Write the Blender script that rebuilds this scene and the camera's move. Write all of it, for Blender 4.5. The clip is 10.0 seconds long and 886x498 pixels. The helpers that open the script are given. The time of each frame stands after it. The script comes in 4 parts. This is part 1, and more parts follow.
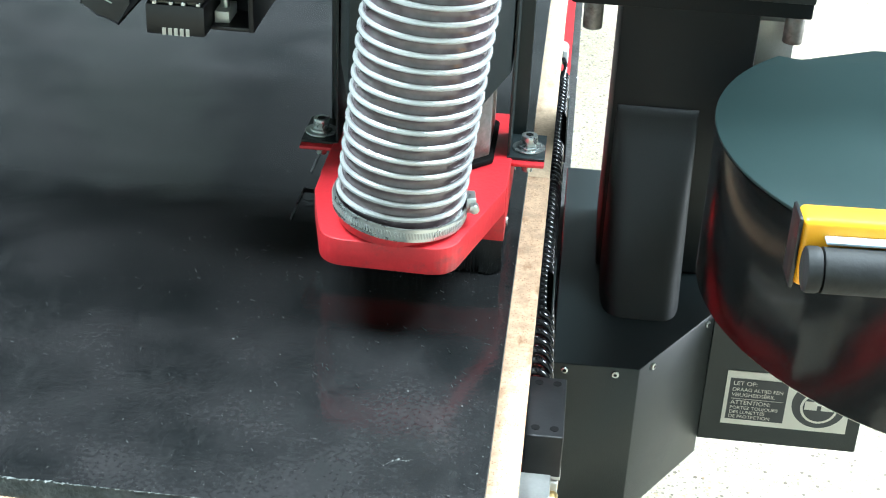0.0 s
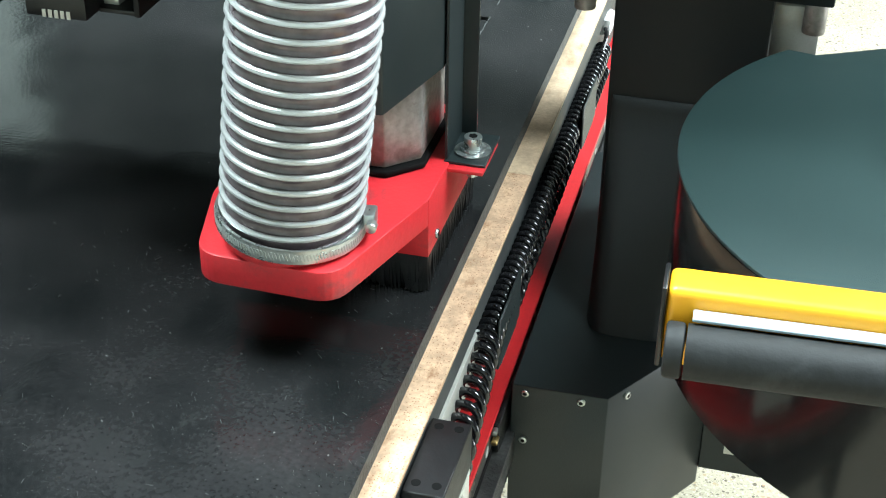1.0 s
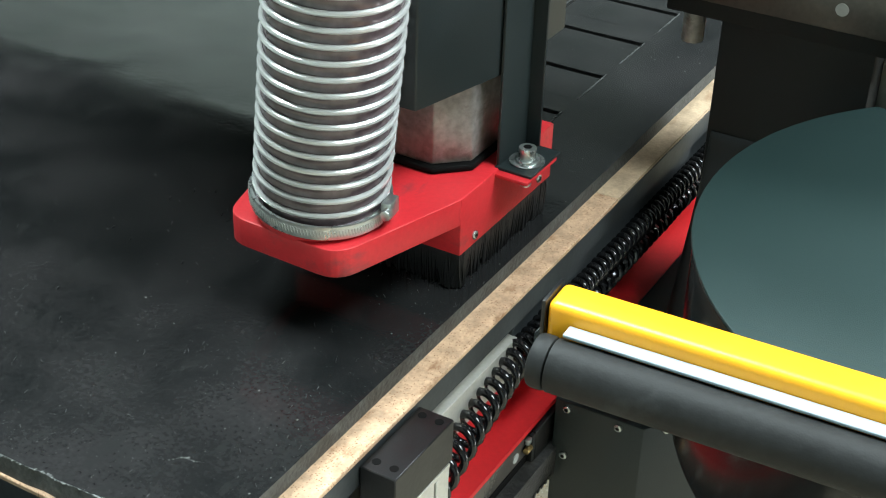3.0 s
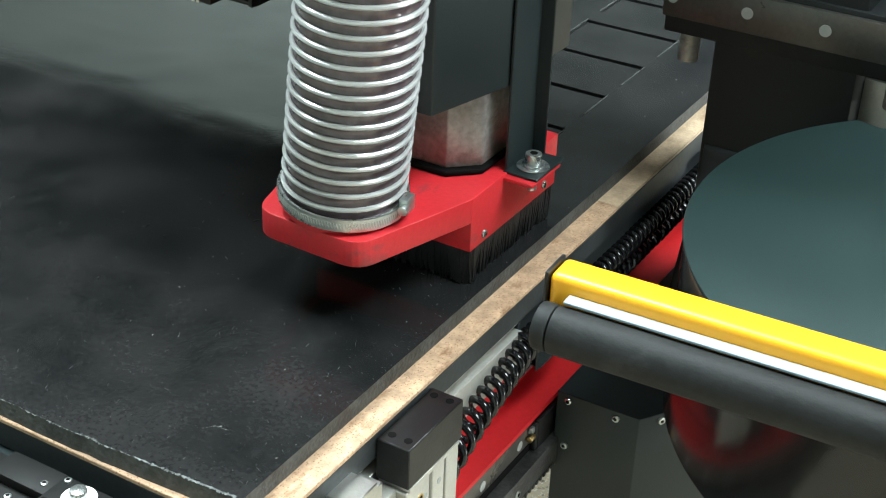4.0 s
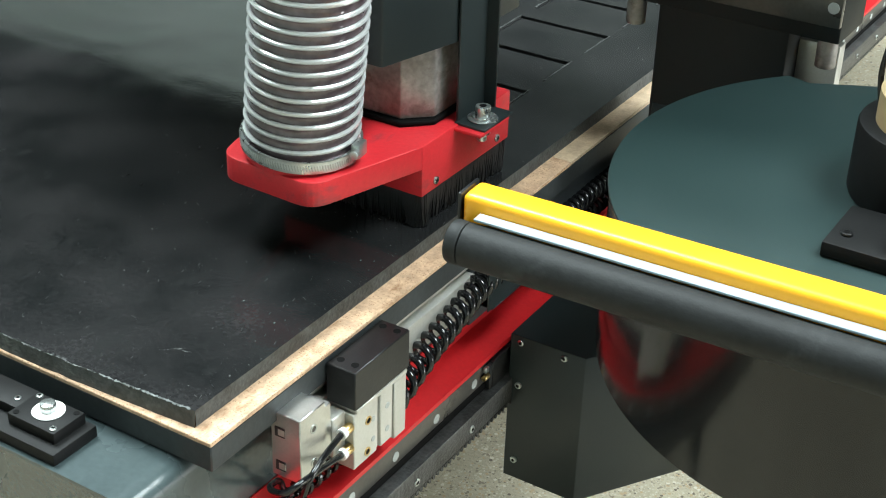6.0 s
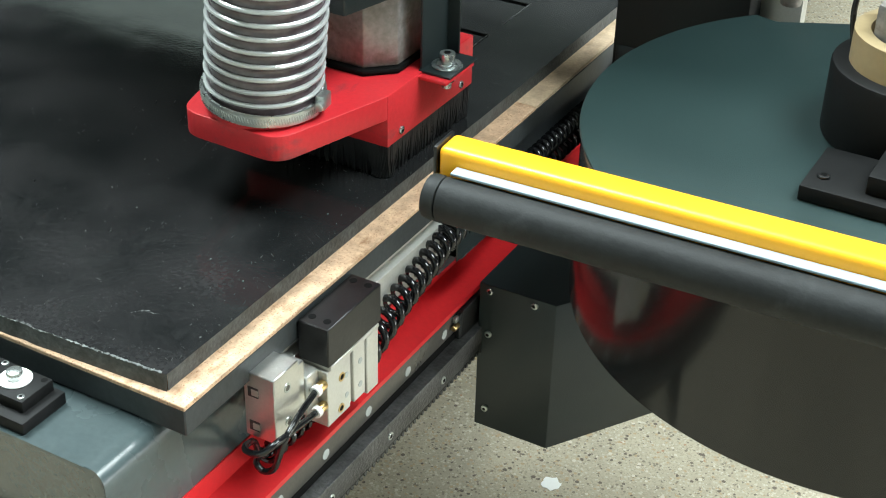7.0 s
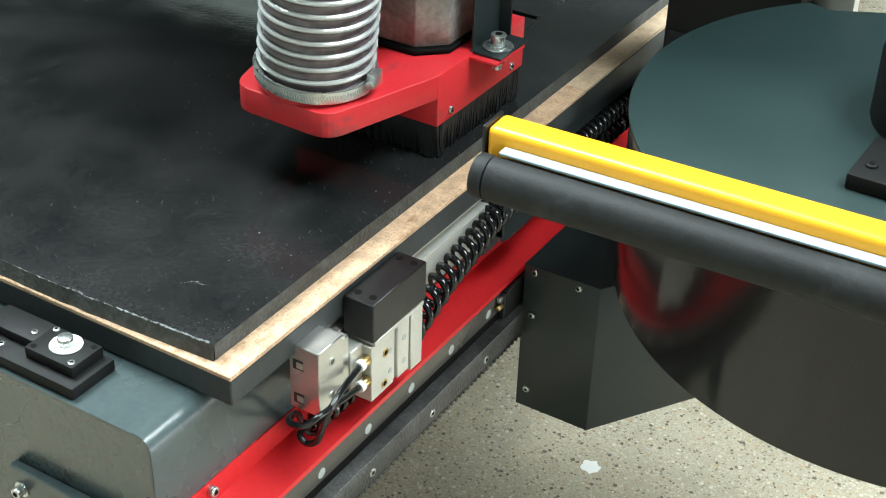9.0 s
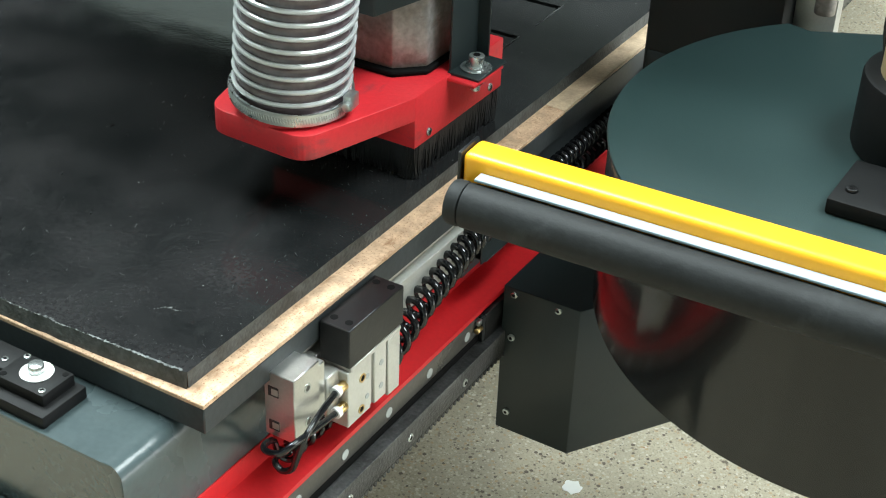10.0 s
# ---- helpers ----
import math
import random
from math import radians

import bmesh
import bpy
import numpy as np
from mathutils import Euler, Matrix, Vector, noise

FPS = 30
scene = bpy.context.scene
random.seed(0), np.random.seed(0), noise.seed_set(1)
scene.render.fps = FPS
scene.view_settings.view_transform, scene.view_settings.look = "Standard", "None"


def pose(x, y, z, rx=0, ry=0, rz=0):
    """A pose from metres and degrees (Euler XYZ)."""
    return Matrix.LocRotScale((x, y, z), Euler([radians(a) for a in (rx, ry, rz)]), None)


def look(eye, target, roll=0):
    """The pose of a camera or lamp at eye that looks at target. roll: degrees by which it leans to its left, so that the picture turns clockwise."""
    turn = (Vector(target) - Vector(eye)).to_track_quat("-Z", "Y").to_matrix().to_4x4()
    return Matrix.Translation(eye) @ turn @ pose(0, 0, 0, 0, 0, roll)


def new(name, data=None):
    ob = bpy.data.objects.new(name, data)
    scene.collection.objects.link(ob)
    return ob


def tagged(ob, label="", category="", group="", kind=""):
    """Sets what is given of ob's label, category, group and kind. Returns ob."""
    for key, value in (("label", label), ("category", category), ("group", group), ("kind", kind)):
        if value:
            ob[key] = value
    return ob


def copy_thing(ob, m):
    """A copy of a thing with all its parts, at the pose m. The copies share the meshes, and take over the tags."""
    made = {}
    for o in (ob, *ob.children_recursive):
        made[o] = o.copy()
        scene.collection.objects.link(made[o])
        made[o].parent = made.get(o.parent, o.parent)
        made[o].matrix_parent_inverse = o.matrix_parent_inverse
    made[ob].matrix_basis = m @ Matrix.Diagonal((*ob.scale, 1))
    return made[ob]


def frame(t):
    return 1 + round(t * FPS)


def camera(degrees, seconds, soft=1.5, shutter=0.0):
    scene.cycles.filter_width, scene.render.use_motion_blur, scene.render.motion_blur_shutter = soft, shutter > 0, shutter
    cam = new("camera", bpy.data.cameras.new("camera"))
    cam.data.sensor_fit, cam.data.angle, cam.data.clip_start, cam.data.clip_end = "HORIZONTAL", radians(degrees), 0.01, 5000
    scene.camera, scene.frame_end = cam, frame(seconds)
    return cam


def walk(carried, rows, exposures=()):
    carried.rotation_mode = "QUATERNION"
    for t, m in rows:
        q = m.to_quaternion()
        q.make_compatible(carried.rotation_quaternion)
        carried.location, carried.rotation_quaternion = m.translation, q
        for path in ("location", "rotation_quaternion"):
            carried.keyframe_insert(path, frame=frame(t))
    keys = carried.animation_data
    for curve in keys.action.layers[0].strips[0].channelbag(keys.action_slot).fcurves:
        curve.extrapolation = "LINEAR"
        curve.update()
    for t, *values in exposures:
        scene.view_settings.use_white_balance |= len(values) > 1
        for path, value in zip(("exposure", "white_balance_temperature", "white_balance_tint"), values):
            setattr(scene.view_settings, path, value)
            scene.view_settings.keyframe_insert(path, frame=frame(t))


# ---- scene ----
# ---- camera and walk ----
cam = camera(34.05, 10.0, soft=1.1)
PATH = [
    (0, (0.0072, -0.6464, 0.5532), (-0.0678, 0.2269, 0.0719), 2.72),
    (0.5, (0.0986, -0.5883, 0.5546), (-0.0352, 0.2646, 0.0499), 2.28),
    (1, (0.1748, -0.4787, 0.5542), (-0.0321, 0.3426, 0.0226), 0.87),
    (1.5, (0.2443, -0.4121, 0.5460), (-0.0247, 0.3799, -0.0020), 0.13),
    (2, (0.3239, -0.3858, 0.5504), (-0.0477, 0.3649, 0.0043), 0.45),
    (2.5, (0.3659, -0.3847, 0.5501), (-0.0703, 0.3320, 0.0060), 0.58),
    (3, (0.3685, -0.4349, 0.5616), (-0.0504, 0.3070, 0.0379), 1.85),
    (4.5, (0.4641, -0.5228, 0.5748), (0.0128, 0.2216, 0.0827), 2.49),
    (5, (0.5170, -0.5344, 0.5725), (0.0358, 0.1885, 0.0766), 3.16),
    (5.5, (0.5163, -0.5576, 0.5753), (0.0432, 0.1744, 0.0850), 2.48),
    (7, (0.4816, -0.5475, 0.5741), (0.0751, 0.1949, 0.0417), 1.57),
    (7.5, (0.4857, -0.5457, 0.5721), (0.0694, 0.1820, 0.0270), 1.56),
    (8, (0.4863, -0.5478, 0.5720), (0.0596, 0.1781, 0.0326), 1.47),
    (8.5, (0.4862, -0.5529, 0.5731), (0.0620, 0.1736, 0.0326), 1.82),
    (9, (0.4854, -0.5554, 0.5763), (0.0555, 0.1658, 0.0332), 1.94),
    (9.5, (0.4847, -0.5509, 0.5765), (0.0585, 0.1724, 0.0331), 1.91),
    (10, (0.4824, -0.5404, 0.5775), (0.0589, 0.1900, 0.0416), 2.21),
]
EXPO = [(0.0, 0.95, 5800, 9), (0.5, 0.93, 5900, 9), (1.0, 0.59, 6100, 8), (1.5, 0.34, 6110, 8), (2.0, 0.12, 6310, 9), (2.5, 0.11, 6310, 9), (4.5, 0.12, 6310, 9), (5.5, 0.14, 6310, 9), (7.0, 0.14, 6360, 9), (8.0, 0.2, 6310, 9), (9.5, 0.2, 6310, 9), (10.0, 0.08, 6360, 9)]
walk(cam, [(t, look(e, a, r)) for t, e, a, r in PATH], EXPO)

# ---- light ----
SKY = 0.12
world = bpy.data.worlds.new("hall_sky")
scene.world = world
world.use_nodes = True
wn = world.node_tree.nodes
sky = wn.new("ShaderNodeTexSky")
sky.sky_type, sky.sun_disc = "NISHITA", False
sky.sun_elevation, sky.sun_rotation = radians(55), radians(20)
world.node_tree.links.new(sky.outputs[0], wn["Background"].inputs[0])
wn["Background"].inputs[1].default_value = SKY


def area(name, loc, target, sx, sy, watts, colour):
    d = bpy.data.lights.new(name, "AREA")
    d.shape, d.size, d.size_y, d.energy, d.color = "RECTANGLE", sx, sy, watts, colour
    ob = new(name, d)
    ob.matrix_world = look(loc, target)
    return ob


# unseen area lamps, added as daylight from assumed roof and gate openings
area("unseen_roof_lamp", (-1.6, 0.45, 3.25), (-1.6, 0.45, 0), 1.6, 1.7, 300, (0.89, 1.0, 0.98))
area("unseen_roof_lamp", (1.9, 1.2, 3.25), (1.9, 1.2, 0), 1.6, 3.2, 365, (0.89, 1.0, 0.98))
area("unseen_gate_lamp", (4.85, 2.0, 0.85), (0, 1.7, 0.1), 2.3, 2.6, 235, (0.97, 1.0, 0.98))

# ---- materials ----


def material(name, colour, rough=0.5, metal=0.0, vary=0.15, scale=8.0, fine=90.0, bump=0.05, spots=None, coat=0.0, rough_vary=0.12, tint=None, spec=0.5, smear=None):
    """Painted, metal or stone surface with cloudy variation, fine grain and relief."""
    m = bpy.data.materials.new(name)
    m.use_nodes = True
    n, l = m.node_tree.nodes, m.node_tree.links
    b = n["Principled BSDF"]
    b.inputs["Metallic"].default_value = metal
    b.inputs["Coat Weight"].default_value = coat
    b.inputs["Coat Roughness"].default_value = 0.12
    b.inputs["Specular IOR Level"].default_value = spec
    tc = n.new("ShaderNodeTexCoord")
    big, small = n.new("ShaderNodeTexNoise"), n.new("ShaderNodeTexNoise")
    big.inputs["Scale"].default_value, big.inputs["Detail"].default_value = scale, 6
    small.inputs["Scale"].default_value, small.inputs["Detail"].default_value = fine, 4
    for q in (big, small):
        l.new(tc.outputs["Object"], q.inputs["Vector"])
    ramp = n.new("ShaderNodeValToRGB")
    c = Vector(colour)
    lo, hi = c * (1 - vary), c * (1 + vary)
    if tint:
        hi = Vector(tint)
    ramp.color_ramp.elements[0].position, ramp.color_ramp.elements[1].position = 0.3, 0.7
    ramp.color_ramp.elements[0].color = (*lo, 1)
    ramp.color_ramp.elements[1].color = (*hi, 1)
    l.new(big.outputs["Fac"], ramp.inputs["Fac"])
    mixc = n.new("ShaderNodeMix")
    mixc.data_type, mixc.blend_type = "RGBA", "OVERLAY"
    mixc.inputs["Factor"].default_value = min(0.9, vary * 1.6)
    l.new(ramp.outputs["Color"], mixc.inputs["A"])
    l.new(small.outputs["Fac"], mixc.inputs["B"])
    out = mixc.outputs["Result"]
    if spots:
        sc, thr, sc_col = spots
        v = n.new("ShaderNodeTexVoronoi")
        v.inputs["Scale"].default_value = sc
        l.new(tc.outputs["Object"], v.inputs["Vector"])
        near = n.new("ShaderNodeMath")
        near.operation = "LESS_THAN"
        near.inputs[1].default_value = thr
        l.new(v.outputs["Distance"], near.inputs[0])
        pick = n.new("ShaderNodeMath")
        pick.operation = "MULTIPLY"
        sep = n.new("ShaderNodeSeparateColor")
        l.new(v.outputs["Color"], sep.inputs["Color"])
        gt = n.new("ShaderNodeMath")
        gt.operation = "GREATER_THAN"
        gt.inputs[1].default_value = 0.62
        l.new(sep.outputs["Red"], gt.inputs[0])
        l.new(near.outputs[0], pick.inputs[0])
        l.new(gt.outputs[0], pick.inputs[1])
        mx = n.new("ShaderNodeMix")
        mx.data_type = "RGBA"
        l.new(pick.outputs[0], mx.inputs["Factor"])
        l.new(out, mx.inputs["A"])
        mx.inputs["B"].default_value = (*sc_col, 1)
        out = mx.outputs["Result"]
    if smear:
        sm_scale, sm_at, sm_col = smear
        sn_, mp = n.new("ShaderNodeTexNoise"), n.new("ShaderNodeMapping")
        mp.inputs["Scale"].default_value = (1.0, 0.45, 1.0)
        mp.inputs["Rotation"].default_value = (0, 0, 0.5)
        sn_.inputs["Scale"].default_value, sn_.inputs["Detail"].default_value, sn_.inputs["Roughness"].default_value = sm_scale, 8, 0.68
        l.new(tc.outputs["Object"], mp.inputs["Vector"])
        l.new(mp.outputs["Vector"], sn_.inputs["Vector"])
        sr = n.new("ShaderNodeMapRange")
        sr.inputs["From Min"].default_value, sr.inputs["From Max"].default_value = sm_at, sm_at + 0.14
        l.new(sn_.outputs["Fac"], sr.inputs["Value"])
        sx = n.new("ShaderNodeMix")
        sx.data_type = "RGBA"
        l.new(sr.outputs["Result"], sx.inputs["Factor"])
        l.new(out, sx.inputs["A"])
        sx.inputs["B"].default_value = (*sm_col, 1)
        out = sx.outputs["Result"]
    l.new(out, b.inputs["Base Color"])
    rr = n.new("ShaderNodeMapRange")
    rr.inputs["To Min"].default_value = max(0.02, rough - rough_vary)
    rr.inputs["To Max"].default_value = min(1, rough + rough_vary)
    l.new(big.outputs["Fac"], rr.inputs["Value"])
    l.new(rr.outputs["Result"], b.inputs["Roughness"])
    if bump:
        bp = n.new("ShaderNodeBump")
        bp.inputs["Strength"].default_value, bp.inputs["Distance"].default_value = bump, 0.002
        l.new(small.outputs["Fac"], bp.inputs["Height"])
        l.new(bp.outputs["Normal"], b.inputs["Normal"])
    return m


M_SLATE = material("slate", (0.0112, 0.0126, 0.013), 0.11, vary=0.42, scale=14, fine=300, bump=0.05, smear=(60, 0.54, (0.016, 0.0165, 0.0166)), spots=(420, 0.12, (0.085, 0.086, 0.083)), tint=(0.02, 0.0195, 0.02), rough_vary=0.05, spec=0.3)
M_SLATE_EDGE = material("slate_sawn", (0.05, 0.054, 0.053), 0.6, vary=0.5, scale=60, fine=300, bump=0.5)
M_CHIP = material("slate_chip", (0.22, 0.24, 0.23), 0.6, vary=0.4, scale=120, fine=400, bump=0.6)
M_RIM = material("pocket_rim", (0.05, 0.053, 0.052), 0.6, vary=0.4, scale=120, fine=400, bump=0.3)
M_DUST = material("stone_dust", (0.1, 0.103, 0.1), 0.7, vary=0.4, scale=120, fine=400, bump=0.0)
M_SPLINTER = material("splintered_slate", (0.09, 0.098, 0.096), 0.55, vary=0.6, scale=90, fine=400, bump=0.0)
# shade inside the pockets' edge grooves, put into the colour
M_CUT_SHADE = material("cut_shade", (0.006, 0.006, 0.006), 0.6, vary=0.4, scale=120, fine=400, bump=0.1, spec=0.2)
M_SCRATCH = material("scratch", (0.06, 0.062, 0.062), 0.6, vary=0.5, scale=90, fine=400, bump=0.0)
M_MDF = material("board", (0.5, 0.33, 0.212), 0.66, vary=0.26, scale=60, fine=420, bump=0.25, spots=(620, 0.32, (0.27, 0.145, 0.075)), smear=(80, 0.53, (0.29, 0.155, 0.08)))
M_MDF2 = material("board_pale", (0.47, 0.345, 0.23), 0.7, vary=0.2, scale=60, fine=420, bump=0.2, smear=(50, 0.58, (0.3, 0.19, 0.11)))
M_PLATE = material("dark_plate", (0.026, 0.03, 0.032), 0.5, vary=0.25, scale=25, fine=200, bump=0.08, smear=(18, 0.6, (0.012, 0.013, 0.014)))
M_GREY = material("grey_paint", (0.046, 0.064, 0.067), 0.27, vary=0.12, scale=12, fine=220, bump=0.06, coat=0.2, smear=(40, 0.62, (0.03, 0.034, 0.036)))
M_DARK = material("dark_paint", (0.0125, 0.015, 0.0156), 0.58, spec=0.3, vary=0.14, scale=10, fine=900, bump=0.08)
M_TEXTURED = material("textured_paint", (0.013, 0.019, 0.02), 0.42, vary=0.14, scale=10, fine=950, bump=0.13, spec=0.4)
M_DRUMTOP = material("drum_paint", (0.015, 0.032, 0.0315), 0.46, vary=0.14, scale=9, fine=1300, bump=0.16, spec=0.42, smear=(16, 0.6, (0.022, 0.042, 0.041)))
M_DRUMSIDE = material("drum_gloss", (0.007, 0.0078, 0.008), 0.14, vary=0.1, scale=6, fine=120, bump=0.02, spec=0.4, coat=0.0, rough_vary=0.04)
M_RED = material("red_paint", (0.55, 0.012, 0.016), 0.42, vary=0.1, scale=14, fine=240, bump=0.05, smear=(30, 0.64, (0.3, 0.02, 0.02)))
M_REDSHOE = material("red_shoe", (0.56, 0.02, 0.028), 0.42, vary=0.1, scale=22, fine=300, bump=0.1, smear=(20, 0.57, (0.2, 0.045, 0.048)))
M_YELLOW = material("yellow_paint", (0.95, 0.43, 0.012), 0.36, vary=0.03, scale=10, fine=200, bump=0.03)
M_RUBBER = material("rubber", (0.012, 0.013, 0.0135), 0.6, spec=0.3, vary=0.3, scale=30, fine=220, bump=0.15, smear=(34, 0.57, (0.03, 0.032, 0.033)))
M_STRIP = material("pale_strip", (0.33, 0.39, 0.44), 0.4, vary=0.05, scale=20, fine=200, bump=0.02)
M_ALU = material("aluminium", (0.62, 0.62, 0.6), 0.36, metal=1.0, vary=0.1, scale=30, fine=500, bump=0.08)
M_ALUPALE = material("anodised", (0.55, 0.54, 0.5), 0.45, metal=0.6, vary=0.08, scale=30, fine=500, bump=0.05)
M_STEEL = material("stained_steel", (0.3, 0.28, 0.265), 0.5, metal=0.55, vary=0.3, scale=30, fine=200, bump=0.12, smear=(45, 0.54, (0.16, 0.13, 0.11)))
M_ZINC = material("zinc", (0.52, 0.55, 0.54), 0.28, metal=0.9, vary=0.12, scale=60, fine=300, bump=0.05)
M_RAIL = material("rail_steel", (0.075, 0.071, 0.064), 0.3, metal=0.4, vary=0.15, scale=20, fine=300, bump=0.05)
M_RACK = material("rack_steel", (0.06, 0.06, 0.059), 0.42, metal=0.45, vary=0.45, scale=50, fine=350, bump=0.45)
M_CAP = material("rail_cap", (0.36, 0.38, 0.37), 0.5, vary=0.08, scale=50, fine=300, bump=0.05)
M_BLACK = material("black_plastic", (0.006, 0.006, 0.0065), 0.38, vary=0.2, scale=40, fine=260, bump=0.08)
M_SOOT = material("matt_black_plastic", (0.0035, 0.0036, 0.0038), 0.6, vary=0.2, scale=40, fine=260, bump=0.06, spec=0.25)
M_COIL = material("coil_plastic", (0.008, 0.008, 0.009), 0.14, vary=0.1, scale=40, fine=200, bump=0.0, rough_vary=0.03)
M_BRISTLE = material("bristle", (0.01, 0.01, 0.011), 0.5, vary=0.4, scale=80, fine=500, bump=0.0)
M_HOSE = material("hose_wall", (0.105, 0.078, 0.087), 0.1, vary=0.25, scale=30, fine=120, bump=0.03, rough_vary=0.04, coat=0.5)
M_WIRE = material("hose_wire", (0.5, 0.51, 0.51), 0.22, metal=0.35, vary=0.06, scale=30, fine=120, bump=0.0, coat=0.4)
M_BRASS = material("brass", (0.6, 0.42, 0.18), 0.3, metal=1.0, vary=0.1, scale=60, fine=300, bump=0.03)
M_WHITE = material("white_plastic", (0.78, 0.78, 0.76), 0.45, vary=0.03, scale=40, fine=300, bump=0.02)
M_STICKER = material("sticker", (0.62, 0.6, 0.55), 0.5, vary=0.04, scale=30, fine=200, bump=0.01)
M_PRINT = material("print_dark", (0.03, 0.034, 0.04), 0.5, vary=0.05, scale=30, fine=200, bump=0.0)
# near-black: shade inside holes put into the colour; also the black seal
M_HOLE = material("hole_dark", (0.003, 0.003, 0.003), 0.7, spec=0.1, vary=0.05, scale=30, fine=200, bump=0.0)
M_CREAM = material("cream_ring", (0.34, 0.255, 0.14), 0.4, vary=0.06, scale=30, fine=200, bump=0.02)
M_FLOOR = material("concrete", (0.37, 0.325, 0.24), 0.7, vary=0.16, scale=9, fine=240, bump=0.4, spots=(130, 0.12, (0.15, 0.125, 0.09)), smear=(3, 0.56, (0.3, 0.27, 0.21)))


def pebbles(m, layers):
    """Small stones of several colours in the ground concrete."""
    n, l = m.node_tree.nodes, m.node_tree.links
    b, tc = n["Principled BSDF"], [q for q in n if q.type == "TEX_COORD"][0]
    out = b.inputs["Base Color"].links[0].from_socket
    for scale, size, share, colour in layers:
        v, sep = n.new("ShaderNodeTexVoronoi"), n.new("ShaderNodeSeparateColor")
        v.inputs["Scale"].default_value = scale
        l.new(tc.outputs["Object"], v.inputs["Vector"])
        l.new(v.outputs["Color"], sep.inputs["Color"])
        grow, near, pick, both_ = (n.new("ShaderNodeMath") for _ in range(4))
        grow.operation, near.operation, pick.operation, both_.operation = "MULTIPLY", "LESS_THAN", "LESS_THAN", "MULTIPLY"
        grow.inputs[1].default_value = size * 2
        l.new(sep.outputs["Green"], grow.inputs[0])
        l.new(v.outputs["Distance"], near.inputs[0])
        l.new(grow.outputs[0], near.inputs[1])
        pick.inputs[1].default_value = share
        l.new(sep.outputs["Blue"], pick.inputs[0])
        l.new(near.outputs[0], both_.inputs[0])
        l.new(pick.outputs[0], both_.inputs[1])
        mx_ = n.new("ShaderNodeMix")
        mx_.data_type = "RGBA"
        l.new(both_.outputs[0], mx_.inputs["Factor"])
        l.new(out, mx_.inputs["A"])
        mx_.inputs["B"].default_value = (*colour, 1)
        out = mx_.outputs["Result"]
    l.new(out, b.inputs["Base Color"])


pebbles(M_FLOOR, ((520, 0.4, 0.4, (0.3, 0.26, 0.19)), (330, 0.38, 0.3, (0.45, 0.405, 0.32)), (230, 0.3, 0.16, (0.36, 0.265, 0.16)), (300, 0.34, 0.14, (0.19, 0.162, 0.12)), (170, 0.24, 0.06, (0.52, 0.47, 0.38)), (150, 0.22, 0.1, (0.12, 0.095, 0.07)), (190, 0.2, 0.025, (0.33, 0.2, 0.12))))
# unseen walls, tones set for the light they bounce and mirror
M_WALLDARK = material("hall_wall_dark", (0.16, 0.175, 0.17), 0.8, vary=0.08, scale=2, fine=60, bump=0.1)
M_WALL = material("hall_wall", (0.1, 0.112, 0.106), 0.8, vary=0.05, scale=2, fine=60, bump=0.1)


def reflection_bands(m, colour):
    """Darker upright bands on an unseen wall, for streaks in the slab's reflection."""
    n, l = m.node_tree.nodes, m.node_tree.links
    b, tc = n["Principled BSDF"], [q for q in n if q.type == "TEX_COORD"][0]
    mp, tex, lim, mx_ = n.new("ShaderNodeMapping"), n.new("ShaderNodeTexNoise"), n.new("ShaderNodeMapRange"), n.new("ShaderNodeMix")
    mp.inputs["Scale"].default_value = (5.0, 1.0, 0.35)
    tex.inputs["Scale"].default_value, tex.inputs["Detail"].default_value = 1.0, 3
    lim.inputs["From Min"].default_value, lim.inputs["From Max"].default_value = 0.42, 0.6
    mx_.data_type = "RGBA"
    l.new(tc.outputs["Object"], mp.inputs["Vector"])
    l.new(mp.outputs["Vector"], tex.inputs["Vector"])
    l.new(tex.outputs["Fac"], lim.inputs["Value"])
    l.new(lim.outputs["Result"], mx_.inputs["Factor"])
    l.new(b.inputs["Base Color"].links[0].from_socket, mx_.inputs["A"])
    mx_.inputs["B"].default_value = (*colour, 1)
    l.new(mx_.outputs["Result"], b.inputs["Base Color"])


reflection_bands(M_WALL, (0.055, 0.06, 0.062))
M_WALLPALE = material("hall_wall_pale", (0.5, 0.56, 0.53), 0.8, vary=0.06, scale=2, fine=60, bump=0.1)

# ---- builders ----
ORIGIN = {}


def thing(name, at, label, category, group="", kind=""):
    e = new(name)
    e.empty_display_size = 0.02
    e.location = at
    ORIGIN[e.name] = Vector(at)
    return tagged(e, label, category, group, kind)


def mesh_of(bm, name, mat, smooth=True):
    bmesh.ops.recalc_face_normals(bm, faces=bm.faces[:])
    me = bpy.data.meshes.new(name)
    bm.to_mesh(me)
    bm.free()
    for p in me.polygons:
        p.use_smooth = smooth
    if smooth:
        me.set_sharp_from_angle(angle=radians(38))
    for q in mat if isinstance(mat, (list, tuple)) else (mat,):
        me.materials.append(q)
    return me


def part(name, bm, mat, parent, label="", kind="", smooth=True):
    """Links a bmesh, given in the place's own metres, as one mesh under a thing or a part."""
    at = ORIGIN[parent.name]
    bmesh.ops.translate(bm, verts=bm.verts[:], vec=-at)
    ob = new(name, mesh_of(bm, name, mat, smooth))
    ob.parent = parent
    ORIGIN[ob.name] = at
    return tagged(ob, label, kind=kind)


